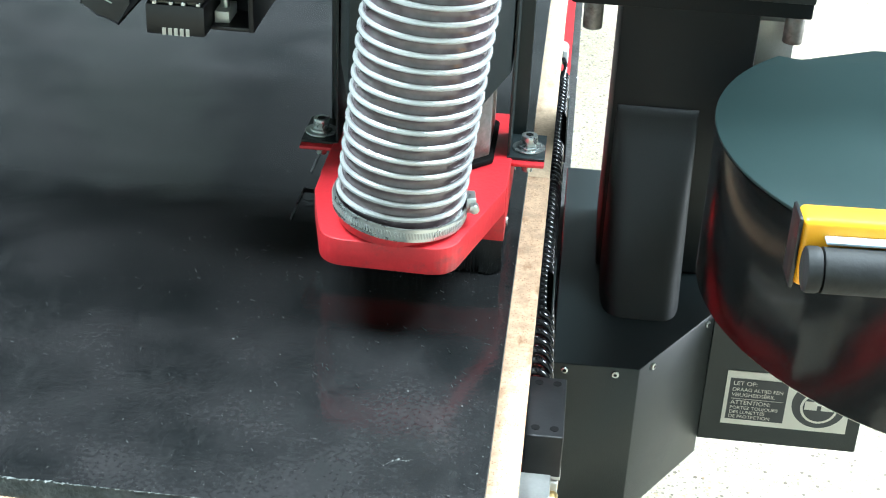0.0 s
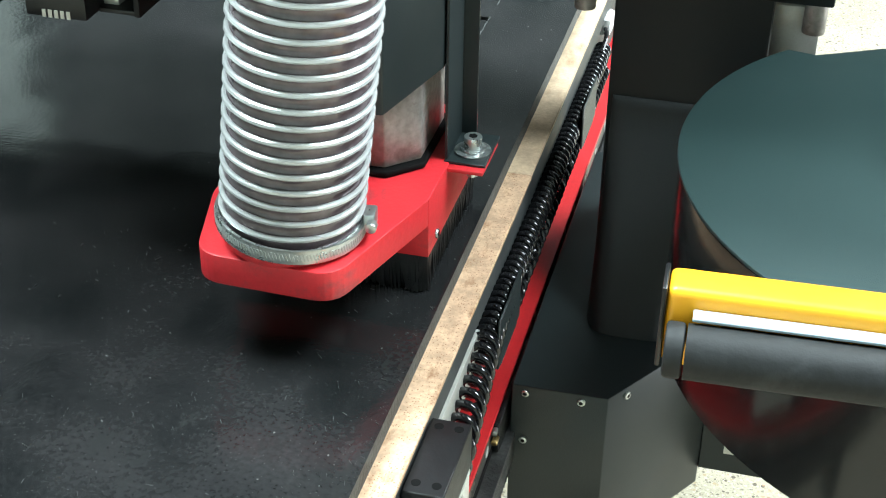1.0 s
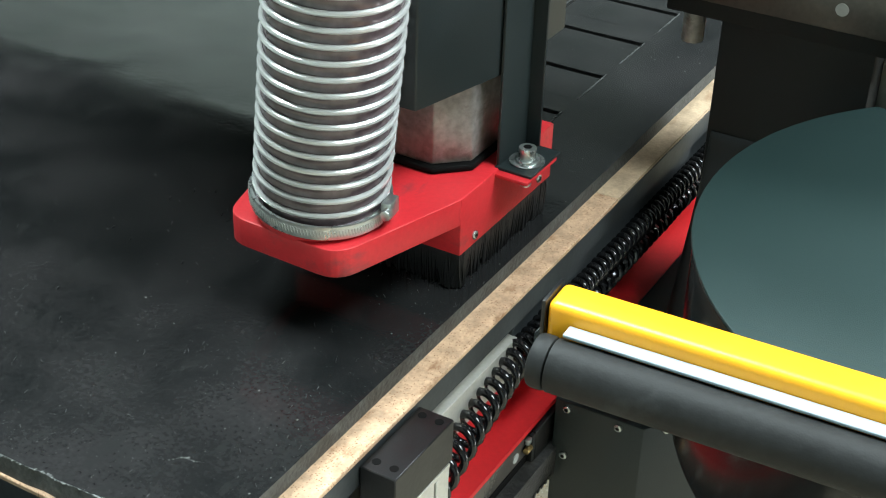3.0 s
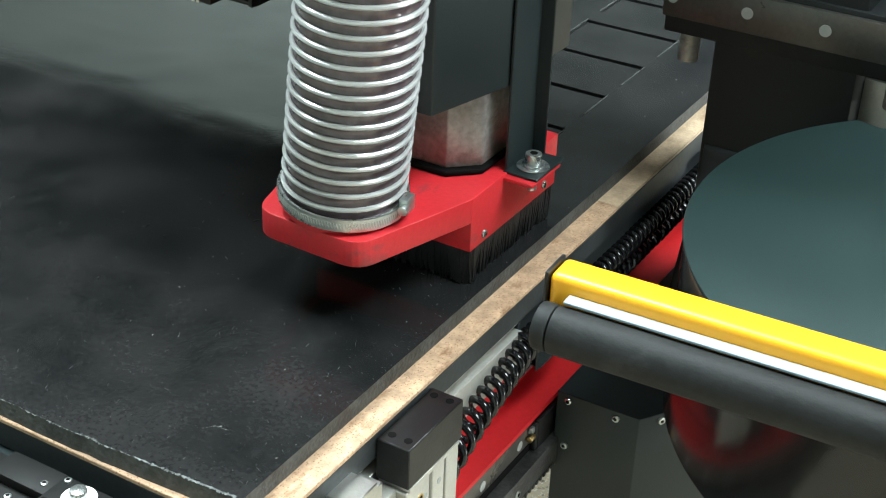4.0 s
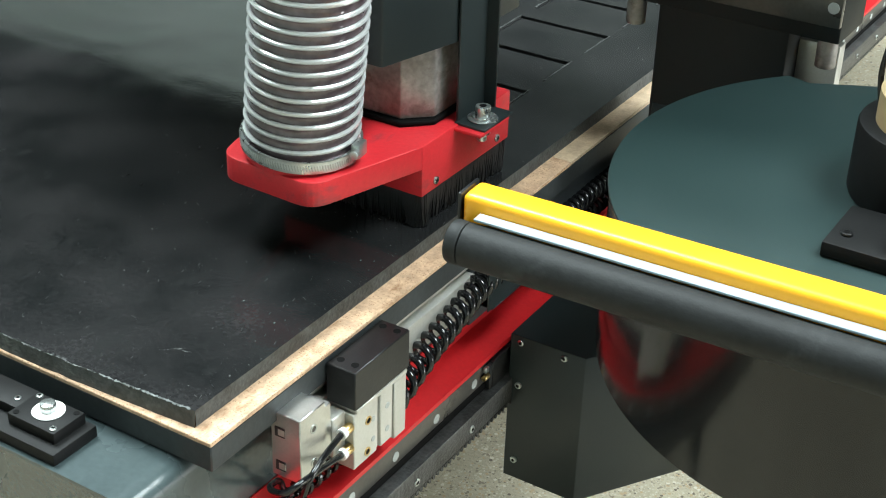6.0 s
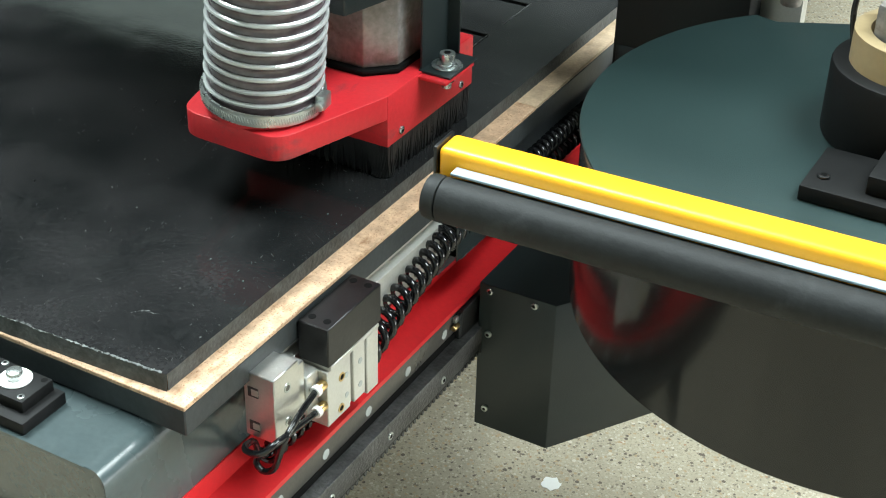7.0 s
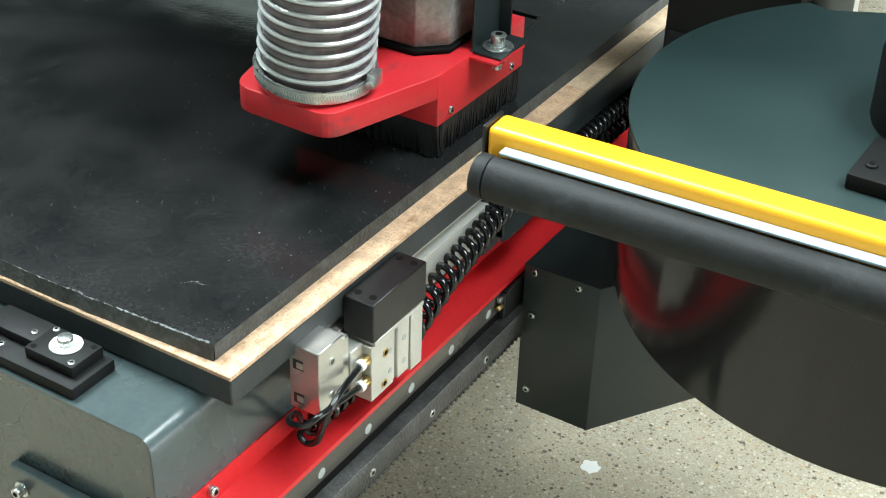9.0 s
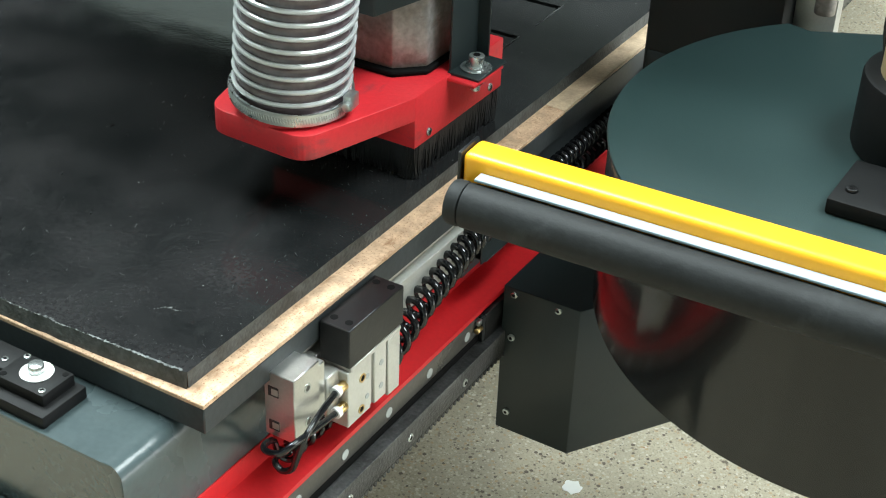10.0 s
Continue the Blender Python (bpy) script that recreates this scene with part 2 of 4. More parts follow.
def solid(name, bm, mat, label, category="", kind="", at=None, smooth=True):
    """A thing of one mesh, or a piece of the setting."""
    at = Vector(at or (0, 0, 0))
    bmesh.ops.translate(bm, verts=bm.verts[:], vec=-at)
    ob = new(name, mesh_of(bm, name, mat, smooth))
    ob.location = at
    ORIGIN[ob.name] = at
    return tagged(ob, label, category, kind=kind)


def bevel(bm, w, seg=2, edges=None):
    if w > 0:
        bmesh.ops.bevel(bm, geom=edges or bm.edges[:], offset=w, segments=seg, profile=0.5, affect="EDGES", clamp_overlap=True)
    return bm


def box(x0, x1, y0, y1, z0, z1, w=0.0, seg=2, into=None):
    bm = bmesh.new()
    bmesh.ops.create_cube(bm, size=1)
    for v in bm.verts:
        v.co = Vector((x0 + (v.co.x + 0.5) * (x1 - x0), y0 + (v.co.y + 0.5) * (y1 - y0), z0 + (v.co.z + 0.5) * (z1 - z0)))
    bevel(bm, w, seg)
    return join(into, bm) if into else bm


def join(a, b):
    """Adds the bmesh b to a."""
    me = bpy.data.meshes.new("tmp")
    b.to_mesh(me)
    b.free()
    a.from_mesh(me)
    bpy.data.meshes.remove(me)
    return a


def prism(outline, z0, z1, w=0.0, seg=2):
    bm = bmesh.new()
    f = bm.faces.new([bm.verts.new((x, y, z0)) for x, y in outline])
    r = bmesh.ops.extrude_face_region(bm, geom=[f])
    bmesh.ops.translate(bm, verts=[v for v in r["geom"] if isinstance(v, bmesh.types.BMVert)], vec=(0, 0, z1 - z0))
    bmesh.ops.recalc_face_normals(bm, faces=bm.faces[:])
    return bevel(bm, w, seg)


def rounded(outline, radii, n=6):
    """Rounds the corners of a convex outline."""
    out, k = [], len(outline)
    for i, (p, r) in enumerate(zip(outline, radii)):
        p, a, b = Vector(p), Vector(outline[i - 1]), Vector(outline[(i + 1) % k])
        if r <= 0:
            out.append(tuple(p))
            continue
        p0, p1 = p + (a - p).normalized() * r, p + (b - p).normalized() * r
        for j in range(n + 1):
            t = j / n
            q = p0 * (1 - t) ** 2 + p * 2 * t * (1 - t) + p1 * t * t
            out.append((q.x, q.y))
    return out


def rod(a, b, r, seg=20, w=0.0, r2=None, into=None):
    a, b = Vector(a), Vector(b)
    bm = bmesh.new()
    bmesh.ops.create_cone(bm, cap_ends=True, segments=seg, radius1=r, radius2=r if r2 is None else r2, depth=(b - a).length)
    m = Matrix.Translation((a + b) / 2) @ (b - a).to_track_quat("Z", "Y").to_matrix().to_4x4()
    bmesh.ops.transform(bm, matrix=m, verts=bm.verts[:])
    if w:
        bevel(bm, w, 2, [e for e in bm.edges if len(e.link_faces) == 2 and any(len(f.verts) > 4 for f in e.link_faces)])
    return join(into, bm) if into else bm


def ring(centre, axis, r_in, r_out, h, seg=32):
    bm = bmesh.new()
    loops = []
    for r, z in ((r_in, 0), (r_out, 0), (r_out, h), (r_in, h)):
        loops.append([bm.verts.new((r * math.cos(2 * math.pi * i / seg), r * math.sin(2 * math.pi * i / seg), z)) for i in range(seg)])
    for k in range(4):
        a, b = loops[k], loops[(k + 1) % 4]
        for i in range(seg):
            bm.faces.new((a[i], a[(i + 1) % seg], b[(i + 1) % seg], b[i]))
    m = Matrix.Translation(centre) @ Vector(axis).to_track_quat("Z", "Y").to_matrix().to_4x4()
    bmesh.ops.transform(bm, matrix=m, verts=bm.verts[:])
    return bm


def sweep(path, radius, seg=8):
    """A round tube along a list of points; radius is a number or one per point."""
    pts = [Vector(p) for p in path]
    bm, loops, up = bmesh.new(), [], Vector((0.3, 0.2, 1)).normalized()
    for i, p in enumerate(pts):
        d = (pts[min(i + 1, len(pts) - 1)] - pts[max(i - 1, 0)]).normalized()
        s = d.cross(up)
        s = s.normalized() if s.length > 1e-4 else d.orthogonal().normalized()
        up = s.cross(d).normalized()
        r = radius[i] if isinstance(radius, list) else radius
        loops.append([bm.verts.new(p + r * (math.cos(a) * s + math.sin(a) * up)) for a in (2 * math.pi * k / seg for k in range(seg))])
    for a, b in zip(loops, loops[1:]):
        for k in range(seg):
            bm.faces.new((a[k], a[(k + 1) % seg], b[(k + 1) % seg], b[k]))
    bm.faces.new(loops[0])
    bm.faces.new(loops[-1])
    return bm


def smooth_path(points, n=12):
    """Catmull-Rom through the points."""
    p = [Vector(q) for q in points]
    p = [2 * p[0] - p[1], *p, 2 * p[-1] - p[-2]]
    out = []
    for i in range(1, len(p) - 2):
        for j in range(n):
            t = j / n
            out.append(0.5 * (2 * p[i] + (p[i + 1] - p[i - 1]) * t + (2 * p[i - 1] - 5 * p[i] + 4 * p[i + 1] - p[i + 2]) * t * t + (3 * p[i] - p[i - 1] - 3 * p[i + 1] + p[i + 2]) * t ** 3))
    return out + [p[-2]]


def screw(parent, at, axis, r=0.004, h=0.0025, mat=None, name="screw"):
    """A round-head screw with a hexagon socket."""
    a, d = Vector(at), Vector(axis).normalized()
    s = part(name, rod(a - d * 0.001, a + d * h, r, 18, r * 0.25), mat or M_ZINC, parent)
    part("socket", rod(a + d * (h - 0.0004), a + d * (h + 0.0002), r * 0.5, 6), M_HOLE, s)
    return s


# ---- the hall ----
FLOOR = -0.6
solid("floor", box(-5, 5, -4, 3.4, FLOOR - 0.1, FLOOR), M_FLOOR, "grey speckled concrete floor of the workshop", kind="structure")
splat = prism([(-0.0386 + (0.011 + 0.007 * noise.noise((math.cos(a) * 2, math.sin(a) * 2, 7))) * math.cos(a), 0.693 + (0.011 + 0.009 * noise.noise((math.cos(a) * 2, math.sin(a) * 2, 3))) * math.sin(a)) for a in np.linspace(0, 6.1, 22)], FLOOR, FLOOR + 0.0008)
solid("paint_splash", splat, M_WHITE, "dried white paint splash on the concrete floor", "paint splash", at=(-0.0386, 0.693, FLOOR))
# walls and ceiling are unseen, added to shape bounced light and reflections
wall = box(-5.1, -5, -4, 3.4, FLOOR, 3.4)
solid("wall_west", wall, M_WALLPALE, "unseen pale grey-green workshop wall that bounces light", kind="structure")
solid("wall_south", box(-5.1, 5.1, -4.1, -4, FLOOR, 3.4), M_WALLPALE, "unseen pale grey-green workshop wall that bounces light", kind="structure")
solid("wall_north", box(-5.1, 5.1, 3.4, 3.5, FLOOR, 3.4), M_WALL, "unseen grey wall with darker upright bands for the slab's reflection", kind="structure")
# pale panel added out of view; it brightens what the slab mirrors
solid("reflection_panel", box(-4.7, -2.2, 3.36, 3.3995, FLOOR, 3.0, 0.004), M_WALLPALE, "unseen pale panel added to brighten the slab's reflection", kind="structure")
gate = box(5, 5.1, -4, 0.8, FLOOR, 3.4)
box(5, 5.1, 3.2, 3.4, FLOOR, 3.4, into=gate)
box(5, 5.1, 0.8, 3.2, 2.3, 3.4, into=gate)
solid("wall_east", gate, M_WALLDARK, "unseen dark grey workshop wall with an assumed gate opening", kind="structure")
roof = bmesh.new()
for x0, x1, y0, y1 in ((-5, -2.4, -4, 3.4), (-2.4, -0.8, -4, -0.4), (-2.4, -0.8, 1.3, 3.4), (-0.8, 1.1, -4, 3.4), (1.1, 2.7, -4, -0.4), (1.1, 2.7, 2.8, 3.4), (2.7, 5, -4, 3.4)):
    box(x0, x1, y0, y1, 3.4, 3.5, into=roof)
solid("ceiling", roof, M_WALLDARK, "unseen dark grey workshop ceiling with two assumed roof openings", kind="structure")

# ---- machine table ----
SLAB_TOP, SLAB_BOT = 0.0165, 0.0035


def slab_mesh():
    """Cleft stone slab: uneven top, milled pockets, broken front edge."""
    px0, px1 = -0.2, -0.096
    xs = sorted({round(v, 4) for v in [-1.25 + 0.05 * i for i in range(15)] + [-0.52 + 0.012 * i for i in range(42)] + [px0 - 0.0012, px0, px1, px1 + 0.0012, -0.0195]} )
    xs = [x for x in xs if x <= -0.0195]
    pockets = [(0.409 + 0.0875 * k - 0.057, 0.409 + 0.0875 * k) for k in range(0, 12)]
    ys = [0.0, 0.004, 0.008, 0.012, 0.016] + [0.026 + 0.011 * i for i in range(128)] + [1.45 + 0.06 * i for i in range(15)]
    for a, b in pockets:
        ys = [y for y in ys if not (a - 0.004 < y < a + 0.006) and not (b - 0.006 < y < b + 0.004)]
        ys += [a - 0.0008, a, a + 0.0022, a + 0.003, b - 0.003, b - 0.0022, b, b + 0.0008]
    ys = sorted(ys)

    def height(x, y):
        z = SLAB_TOP + 0.0007 * noise.noise((x * 9, y * 9, 0.3)) + 0.0004 * noise.noise((x * 38, y * 38, 1.3))
        for a, b in pockets:
            if px0 <= x <= px1 and a <= y <= b:
                z = SLAB_TOP - 0.0016
                if y <= a + 0.0022 or y >= b - 0.0022:
                    z -= 0.004
        if y < 0.006:
            z -= 0.0005 * (1 - y / 0.006) * abs(noise.noise((x * 90, 0, 4)))
        return z

    bm = bmesh.new()
    front = lambda x: 0.0038 + 0.0014 * noise.noise((x * 14, 2, 0)) + 0.0009 * noise.noise((x * 70, 5, 0)) + 0.005 * max(0, min(1, (x + 0.12) / 0.1))
    grid = [[bm.verts.new((x, y + front(x) * max(0, 1 - y / 0.04), height(x, y))) for x in xs] for y in ys]
    for r0, r1 in zip(grid, grid[1:]):
        for i in range(len(xs) - 1):
            f = bm.faces.new((r0[i], r0[i + 1], r1[i + 1], r1[i]))
            # deepest groove faces get the painted shade
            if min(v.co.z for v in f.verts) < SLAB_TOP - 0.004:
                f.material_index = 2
    # sawn and broken sides
    def side(row, dx, dy):
        low = [bm.verts.new((v.co.x + dx, v.co.y + dy, SLAB_BOT)) for v in row]
        for i in range(len(row) - 1):
            bm.faces.new((row[i], row[i + 1], low[i + 1], low[i])).material_index = 1
    side(grid[0], 0, -0.0015)
    side([r[-1] for r in grid], 0, 0)
    side([r[0] for r in grid], 0, 0)
    side(grid[-1], 0, 0)
    return bm


slab = thing("stone_slab", (-0.6, 0.9, SLAB_BOT), "black cleft slate slab with a broken front edge, partly milled", "stone slab")
part("slab", slab_mesh(), [M_SLATE, M_SLATE_EDGE, M_CUT_SHADE], slab)
rng = random.Random(5)
chips = bmesh.new()
for i in range(900):
    x = -0.024 - rng.random() ** 1.2 * 0.3
    y = 0.0045 + 0.0014 * noise.noise((x * 14, 2, 0)) + 0.0009 * noise.noise((x * 70, 5, 0)) + 0.005 * max(0, min(1, (x + 0.12) / 0.1)) + rng.random() * 0.001
    s = 0.00018 + rng.random() ** 3 * 0.0006
    bmesh.ops.create_icosphere(chips, subdivisions=1, radius=1, matrix=Matrix.Translation((x, y - 0.0009, SLAB_TOP - 0.0003)) @ Matrix.Rotation(rng.random() * 3, 4, "Z") @ Matrix.Diagonal((s * 2.2, s, s * 0.5, 1)))
part("broken_edge", chips, M_SPLINTER, slab, "pale splintered edge", kind="stuff", smooth=False)
flake = bmesh.new()
for k in range(16):
    t = k / 15
    x, y = -0.083 + 0.018 * t + 0.001 * rng.random(), 0.05 + 0.011 * t + 0.0022 * math.sin(5 * t) + 0.0015 * rng.random()
    w = 0.0008 * math.sin(math.pi * (0.15 + 0.8 * t)) * (0.4 + rng.random())
    bmesh.ops.create_icosphere(flake, subdivisions=1, radius=1, matrix=Matrix.Translation((x, y, SLAB_TOP + 0.0002)) @ Matrix.Rotation(0.4 + rng.random(), 4, "Z") @ Matrix.Diagonal((w * 1.4, w * 0.8, 0.0004, 1)))
part("flake", flake, M_DUST, slab, "pale scratch where a flake broke off", smooth=False)

# pale slivers: light on the pockets' edges put into colour, with chips
rims = bmesh.new()
for k in range(12):
    b0 = 0.409 + 0.0875 * k
    for side_x in (-0.0952, -0.2012):
        y = b0 - 0.056
        while y < b0:
            l = 0.001 + rng.random() * 0.004
            if rng.random() < 0.96:
                w = 0.0004 + rng.random() * 0.0004
                bmesh.ops.create_cube(rims, size=1, matrix=Matrix.Translation((side_x + (rng.random() - 0.5) * 0.0006, y + l / 2, SLAB_TOP + 0.0003)) @ Matrix.Rotation((rng.random() - 0.5) * 0.15, 4, "Z") @ Matrix.Diagonal((w * 2, l, 0.0008, 1)))
            y += l
part("pocket_rim", rims, M_RIM, slab, "pale chipped rims of the milled pockets, with edge light in the colour", kind="stuff", smooth=False)
dust = bmesh.new()
for k in range(240):
    near = rng.random()
    x = -0.022 - (rng.random() ** 1.6) * 0.28
    y = 0.02 + rng.random() ** 1.2 * 0.75
    r = 0.00015 + rng.random() ** 4 * 0.0005
    bmesh.ops.create_icosphere(dust, subdivisions=1, radius=1, matrix=Matrix.Translation((x, y, SLAB_TOP + 0.0004)) @ Matrix.Rotation(near * 3, 4, "Z") @ Matrix.Diagonal((r * (1 + near), r, r * 0.6, 1)))
part("stone_dust", dust, M_DUST, slab, "pale stone crumbs", kind="stuff", smooth=False)

scr_ = bmesh.new()
for k in range(220):
    x = -0.021 - (rng.random() ** 1.4) * 0.42
    y = 0.02 + rng.random() * 0.3
    l, w = 0.001 + rng.random() ** 2 * 0.004, 0.00008 + rng.random() * 0.0001
    bmesh.ops.create_cube(scr_, size=1, matrix=Matrix.Translation((x, y, SLAB_TOP + 0.0002)) @ Matrix.Rotation(0.6 + rng.gauss(0, 0.5), 4, "Z") @ Matrix.Diagonal((w, l, 0.0006, 1)))
part("scratches", scr_, M_SCRATCH, slab, "fine grey scratches", kind="stuff", smooth=False)

mdf = solid("wooden_board", box(-1.35, 0, 0, 0.4955, 0, 0.0035, 0.0006, 1), M_MDF, "light brown hardboard sheet under the slab", "board", at=(-0.65, 0.25, 0))
tagged(mdf, group="boards under the slab")
mdf2 = solid("wooden_board", box(-1.35, -0.0004, 0.4962, 2.3, 0, 0.0036, 0.0006, 1), M_MDF2, "pale brown hardboard sheet butted behind another", "board", at=(-0.65, 1.4, 0))
tagged(mdf2, group="boards under the slab")
plate = solid("table_plate", box(-1.36, -0.0008, 0.001, 2.3, -0.021, -0.0002, 0.001, 1), M_PLATE, "dark grey machine table plate", "table plate", at=(-0.65, 1.1, -0.021))

base = thing("machine_frame", (-0.6, 1.0, FLOOR), "grey painted steel machine frame under the table", "machine frame")
prof = rounded([(-0.9, -0.186), (-0.022, -0.186), (-0.022, -0.0215), (-0.9, -0.0215)], [0.002, 0.002, 0.016, 0.016])
fb = prism(prof, 0, 1)
for v in fb.verts:
    v.co = Vector((v.co.x, -0.053 + 2.3 * v.co.z, v.co.y))
bevel(fb, 0.0012, 1, [e for e in fb.edges if e.calc_face_angle(0) > 0.9])
part("beam", fb, M_GREY, base)
for x in (-0.35, -0.8):
    for y in (0.3, 2.0):
        part("leg", box(x - 0.05, x + 0.05, y, y + 0.1, FLOOR, -0.1862, 0.004), M_GREY, base)
ep = part("end_plate", box(-0.152, -0.03, -0.061, -0.0532, -0.3, -0.098, 0.001, 1), M_GREY, base)
for z in (-0.115, -0.2):
    part("washer", rod((-0.141, -0.061, z), (-0.141, -0.0625, z), 0.0062, 20), M_ZINC, ep)
    part("bolt", rod((-0.141, -0.0625, z), (-0.141, -0.0685, z), 0.0042, 18, 0.0008), M_ZINC, ep)
    part("socket", rod((-0.141, -0.0682, z), (-0.141, -0.0687, z), 0.0022, 6), M_HOLE, ep)

# stop fixture with a knob on the frame's end
fx = thing("stop_fixture", (-0.14, -0.02, -0.0215), "black plastic stop block with a metal pin in a white washer", "fixture")
part("base_block", box(-0.22, -0.0895, -0.051, -0.011, -0.0215, -0.012, 0.0012), M_SOOT, fx)
part("upper_block", box(-0.139, -0.0965, -0.0425, -0.0135, -0.0119, -0.003, 0.001), M_SOOT, fx)
part("side_block", box(-0.185, -0.1392, -0.034, -0.0115, -0.0119, -0.0045, 0.001), M_SOOT, fx)
part("washer", rod((-0.1172, -0.026, -0.0029), (-0.1172, -0.026, -0.0018), 0.0112, 32, 0.0004), M_WHITE, fx, "white plastic washer")
part("pin", rod((-0.1172, -0.026, -0.0018), (-0.1172, -0.026, 0.0042), 0.0054, 28, 0.0008), M_ZINC, fx, "turned metal pin")
for x, y, z in ((-0.1005, -0.0385, -0.003), (-0.1345, -0.0172, -0.003), (-0.146, -0.026, -0.0045), (-0.163, -0.041, -0.012)):
    screw(fx, (x, y, z), (0, 0, 1), 0.0026, 0.0012)
for x, y in ((-0.1005, -0.0172), (-0.1345, -0.0385)):
    part("hole", rod((x, y, -0.0031), (x, y, -0.0027), 0.0022, 16), M_HOLE, fx)

# aluminium profile along the table's side
ap = thing("side_profile", (-0.01, 1.0, -0.06), "pale aluminium slotted profile along the table side", "aluminium profile")
part("web", box(-0.0218, -0.0125, 0.089, 0.335, -0.066, -0.0215, 0.0006, 1), M_ALU, ap)
part("upper_flange", box(-0.0125, -0.0065, 0.089, 0.335, -0.0295, -0.0218, 0.0006, 1), M_ALUPALE, ap)
part("lower_flange", box(-0.0125, -0.0025, 0.089, 0.335, -0.066, -0.0345, 0.0006, 1), M_ALUPALE, ap)
sb = thing("side_beam", (-0.015, 1.2, -0.07), "dark grey steel beam with a pale upper edge beside the hoses", "steel beam")
part("beam", box(-0.0218, -0.0065, 0.336, 2.2, -0.088, -0.0235, 0.0008, 1), M_PLATE, sb)
part("edge", box(-0.0218, -0.0045, 0.336, 2.2, -0.0234, -0.0215, 0.0004, 1), M_ALUPALE, sb)

# red guard tray
tray = thing("red_tray", (0, 1.0, -0.12), "bright red folded sheet-metal tray along the table", "tray")
tb = bmesh.new()
sec = [(-0.0205, -0.092), (-0.0205, -0.111), (0.0095, -0.1165), (0.0095, -0.121), (0.0085, -0.121), (0.0083, -0.1176), (-0.0218, -0.1121), (-0.0218, -0.092)]
r0 = [tb.verts.new((x, -0.16, z)) for x, z in sec]
r1 = [tb.verts.new((x, 2.25, z)) for x, z in sec]
for k in range(len(sec)):
    tb.faces.new((r0[k], r0[(k + 1) % 8], r1[(k + 1) % 8], r1[k]))
tb.faces.new(r0), tb.faces.new(r1)
part("sheet", tb, M_RED, tray)
for y in (-0.004, 0.55, 1.1):
    s = screw(tray, (-0.0205, y, -0.099), (1, 0, 0.1), 0.0042, 0.005)

# linear rail and rack
rail = thing("linear_rail", (0, 1.0, -0.15), "dark steel linear rail with round grey hole caps", "linear rail")
part("rail", box(-0.0215, 0.008, -0.2, 2.25, -0.1505, -0.1216, 0.0012), M_RAIL, rail)
# strip proud of the rail: the gap's shade put into its colour
part("groove_shade", box(0.0075, 0.0086, -0.2, 2.25, -0.1495, -0.1425), M_HOLE, rail)
for k in range(-7, 30):
    y = 0.3237 + 0.06 * k
    part("hole_cap", rod((0.0078, y, -0.1345), (0.0084, y, -0.1345), 0.0043, 18), M_CAP, rail)
rack = thing("gear_rack", (0, 1.0, -0.18), "rough dark steel gear rack under the rail", "gear rack")
part("bar", box(-0.0215, 0.0198, -0.2, 2.25, -0.174, -0.1507, 0.0012), M_RACK, rack)
teeth = bmesh.new()
P_T = 0.0063
for k in range(int(2.45 / P_T)):
    y = -0.2 + k * P_T
    v = [teeth.verts.new((x, y + dy, z)) for x in (-0.0115, 0.0197) for dy, z in ((0.0003, -0.1739), (0.0021, -0.1785), (0.0039, -0.1785), (0.0057, -0.1739))]
    for f in ((0, 1, 2, 3), (4, 5, 6, 7), (0, 1, 5, 4), (1, 2, 6, 5), (2, 3, 7, 6)):
        teeth.faces.new([v[i] for i in f])
part("teeth", teeth, M_RACK, rack, kind="stuff", smooth=False)
for k in range(-3, 22):
    y = 0.1323 + 0.085 * k
    b = part("bolt", rod((0.0192, y, -0.164), (0.0208, y, -0.164), 0.0036, 16, 0.0006), M_ZINC, rack)
    part("socket", rod((0.0207, y, -0.164), (0.021, y, -0.164), 0.0019, 6), M_HOLE, b)

# ---- pneumatic stop on the table side ----
pn = thing("pneumatic_stop", (0.012, 0.13, -0.09), "silver pneumatic cylinder with a black stop block and two brass fittings", "pneumatic cylinder")
blk = part("stop_block", box(0.0, 0.0255, 0.1245, 0.194, -0.036, -0.0035, 0.0008, 1), M_BLACK, pn, "black plastic stop block with four holes")
for x in (0.0065, 0.019):
    for y in (0.1335, 0.1865):
        part("hole", rod((x, y, -0.0037), (x, y, -0.0032), 0.0029, 20), M_HOLE, blk)
part("shim", box(0.001, 0.0258, 0.1265, 0.1905, -0.0395, -0.0361, 0.0003, 1), M_ALUPALE, pn)
lb = part("end_block", box(-0.0062, 0.0191, 0.0686, 0.0975, -0.0675, -0.0132, 0.0007, 1), M_ALU, pn)
for z in (-0.0282, -0.0571):
    part("insert", ring((0.019, 0.0838, z), (1, 0, 0), 0.0024, 0.0037, 0.0006, 24), M_ZINC, lb)
    part("hole", rod((0.0189, 0.0838, z), (0.0193, 0.0838, z), 0.0025, 20), M_RAIL, lb)
    # proud plate: the pocket's shade is only its darker colour
    part("pocket", box(-0.0025, 0.006, 0.0681, 0.0688, z - 0.0045, z + 0.0035), M_RACK, lb)
    part("pocket_floor", box(0.0005, 0.006, 0.0678, 0.0682, z - 0.003, z + 0.002), M_ALUPALE, lb)
part("guide_body", box(-0.006, 0.0158, 0.0977, 0.1085, -0.066, -0.0215, 0.0007, 1), M_ALU, pn)
part("guide_neck", box(-0.006, 0.0172, 0.1087, 0.1235, -0.0705, -0.0375, 0.0007, 1), M_ALUPALE, pn)
rb = part("front_block", box(0.0035, 0.0245, 0.124, 0.1532, -0.0885, -0.0397, 0.0007, 1), M_ALUPALE, pn)
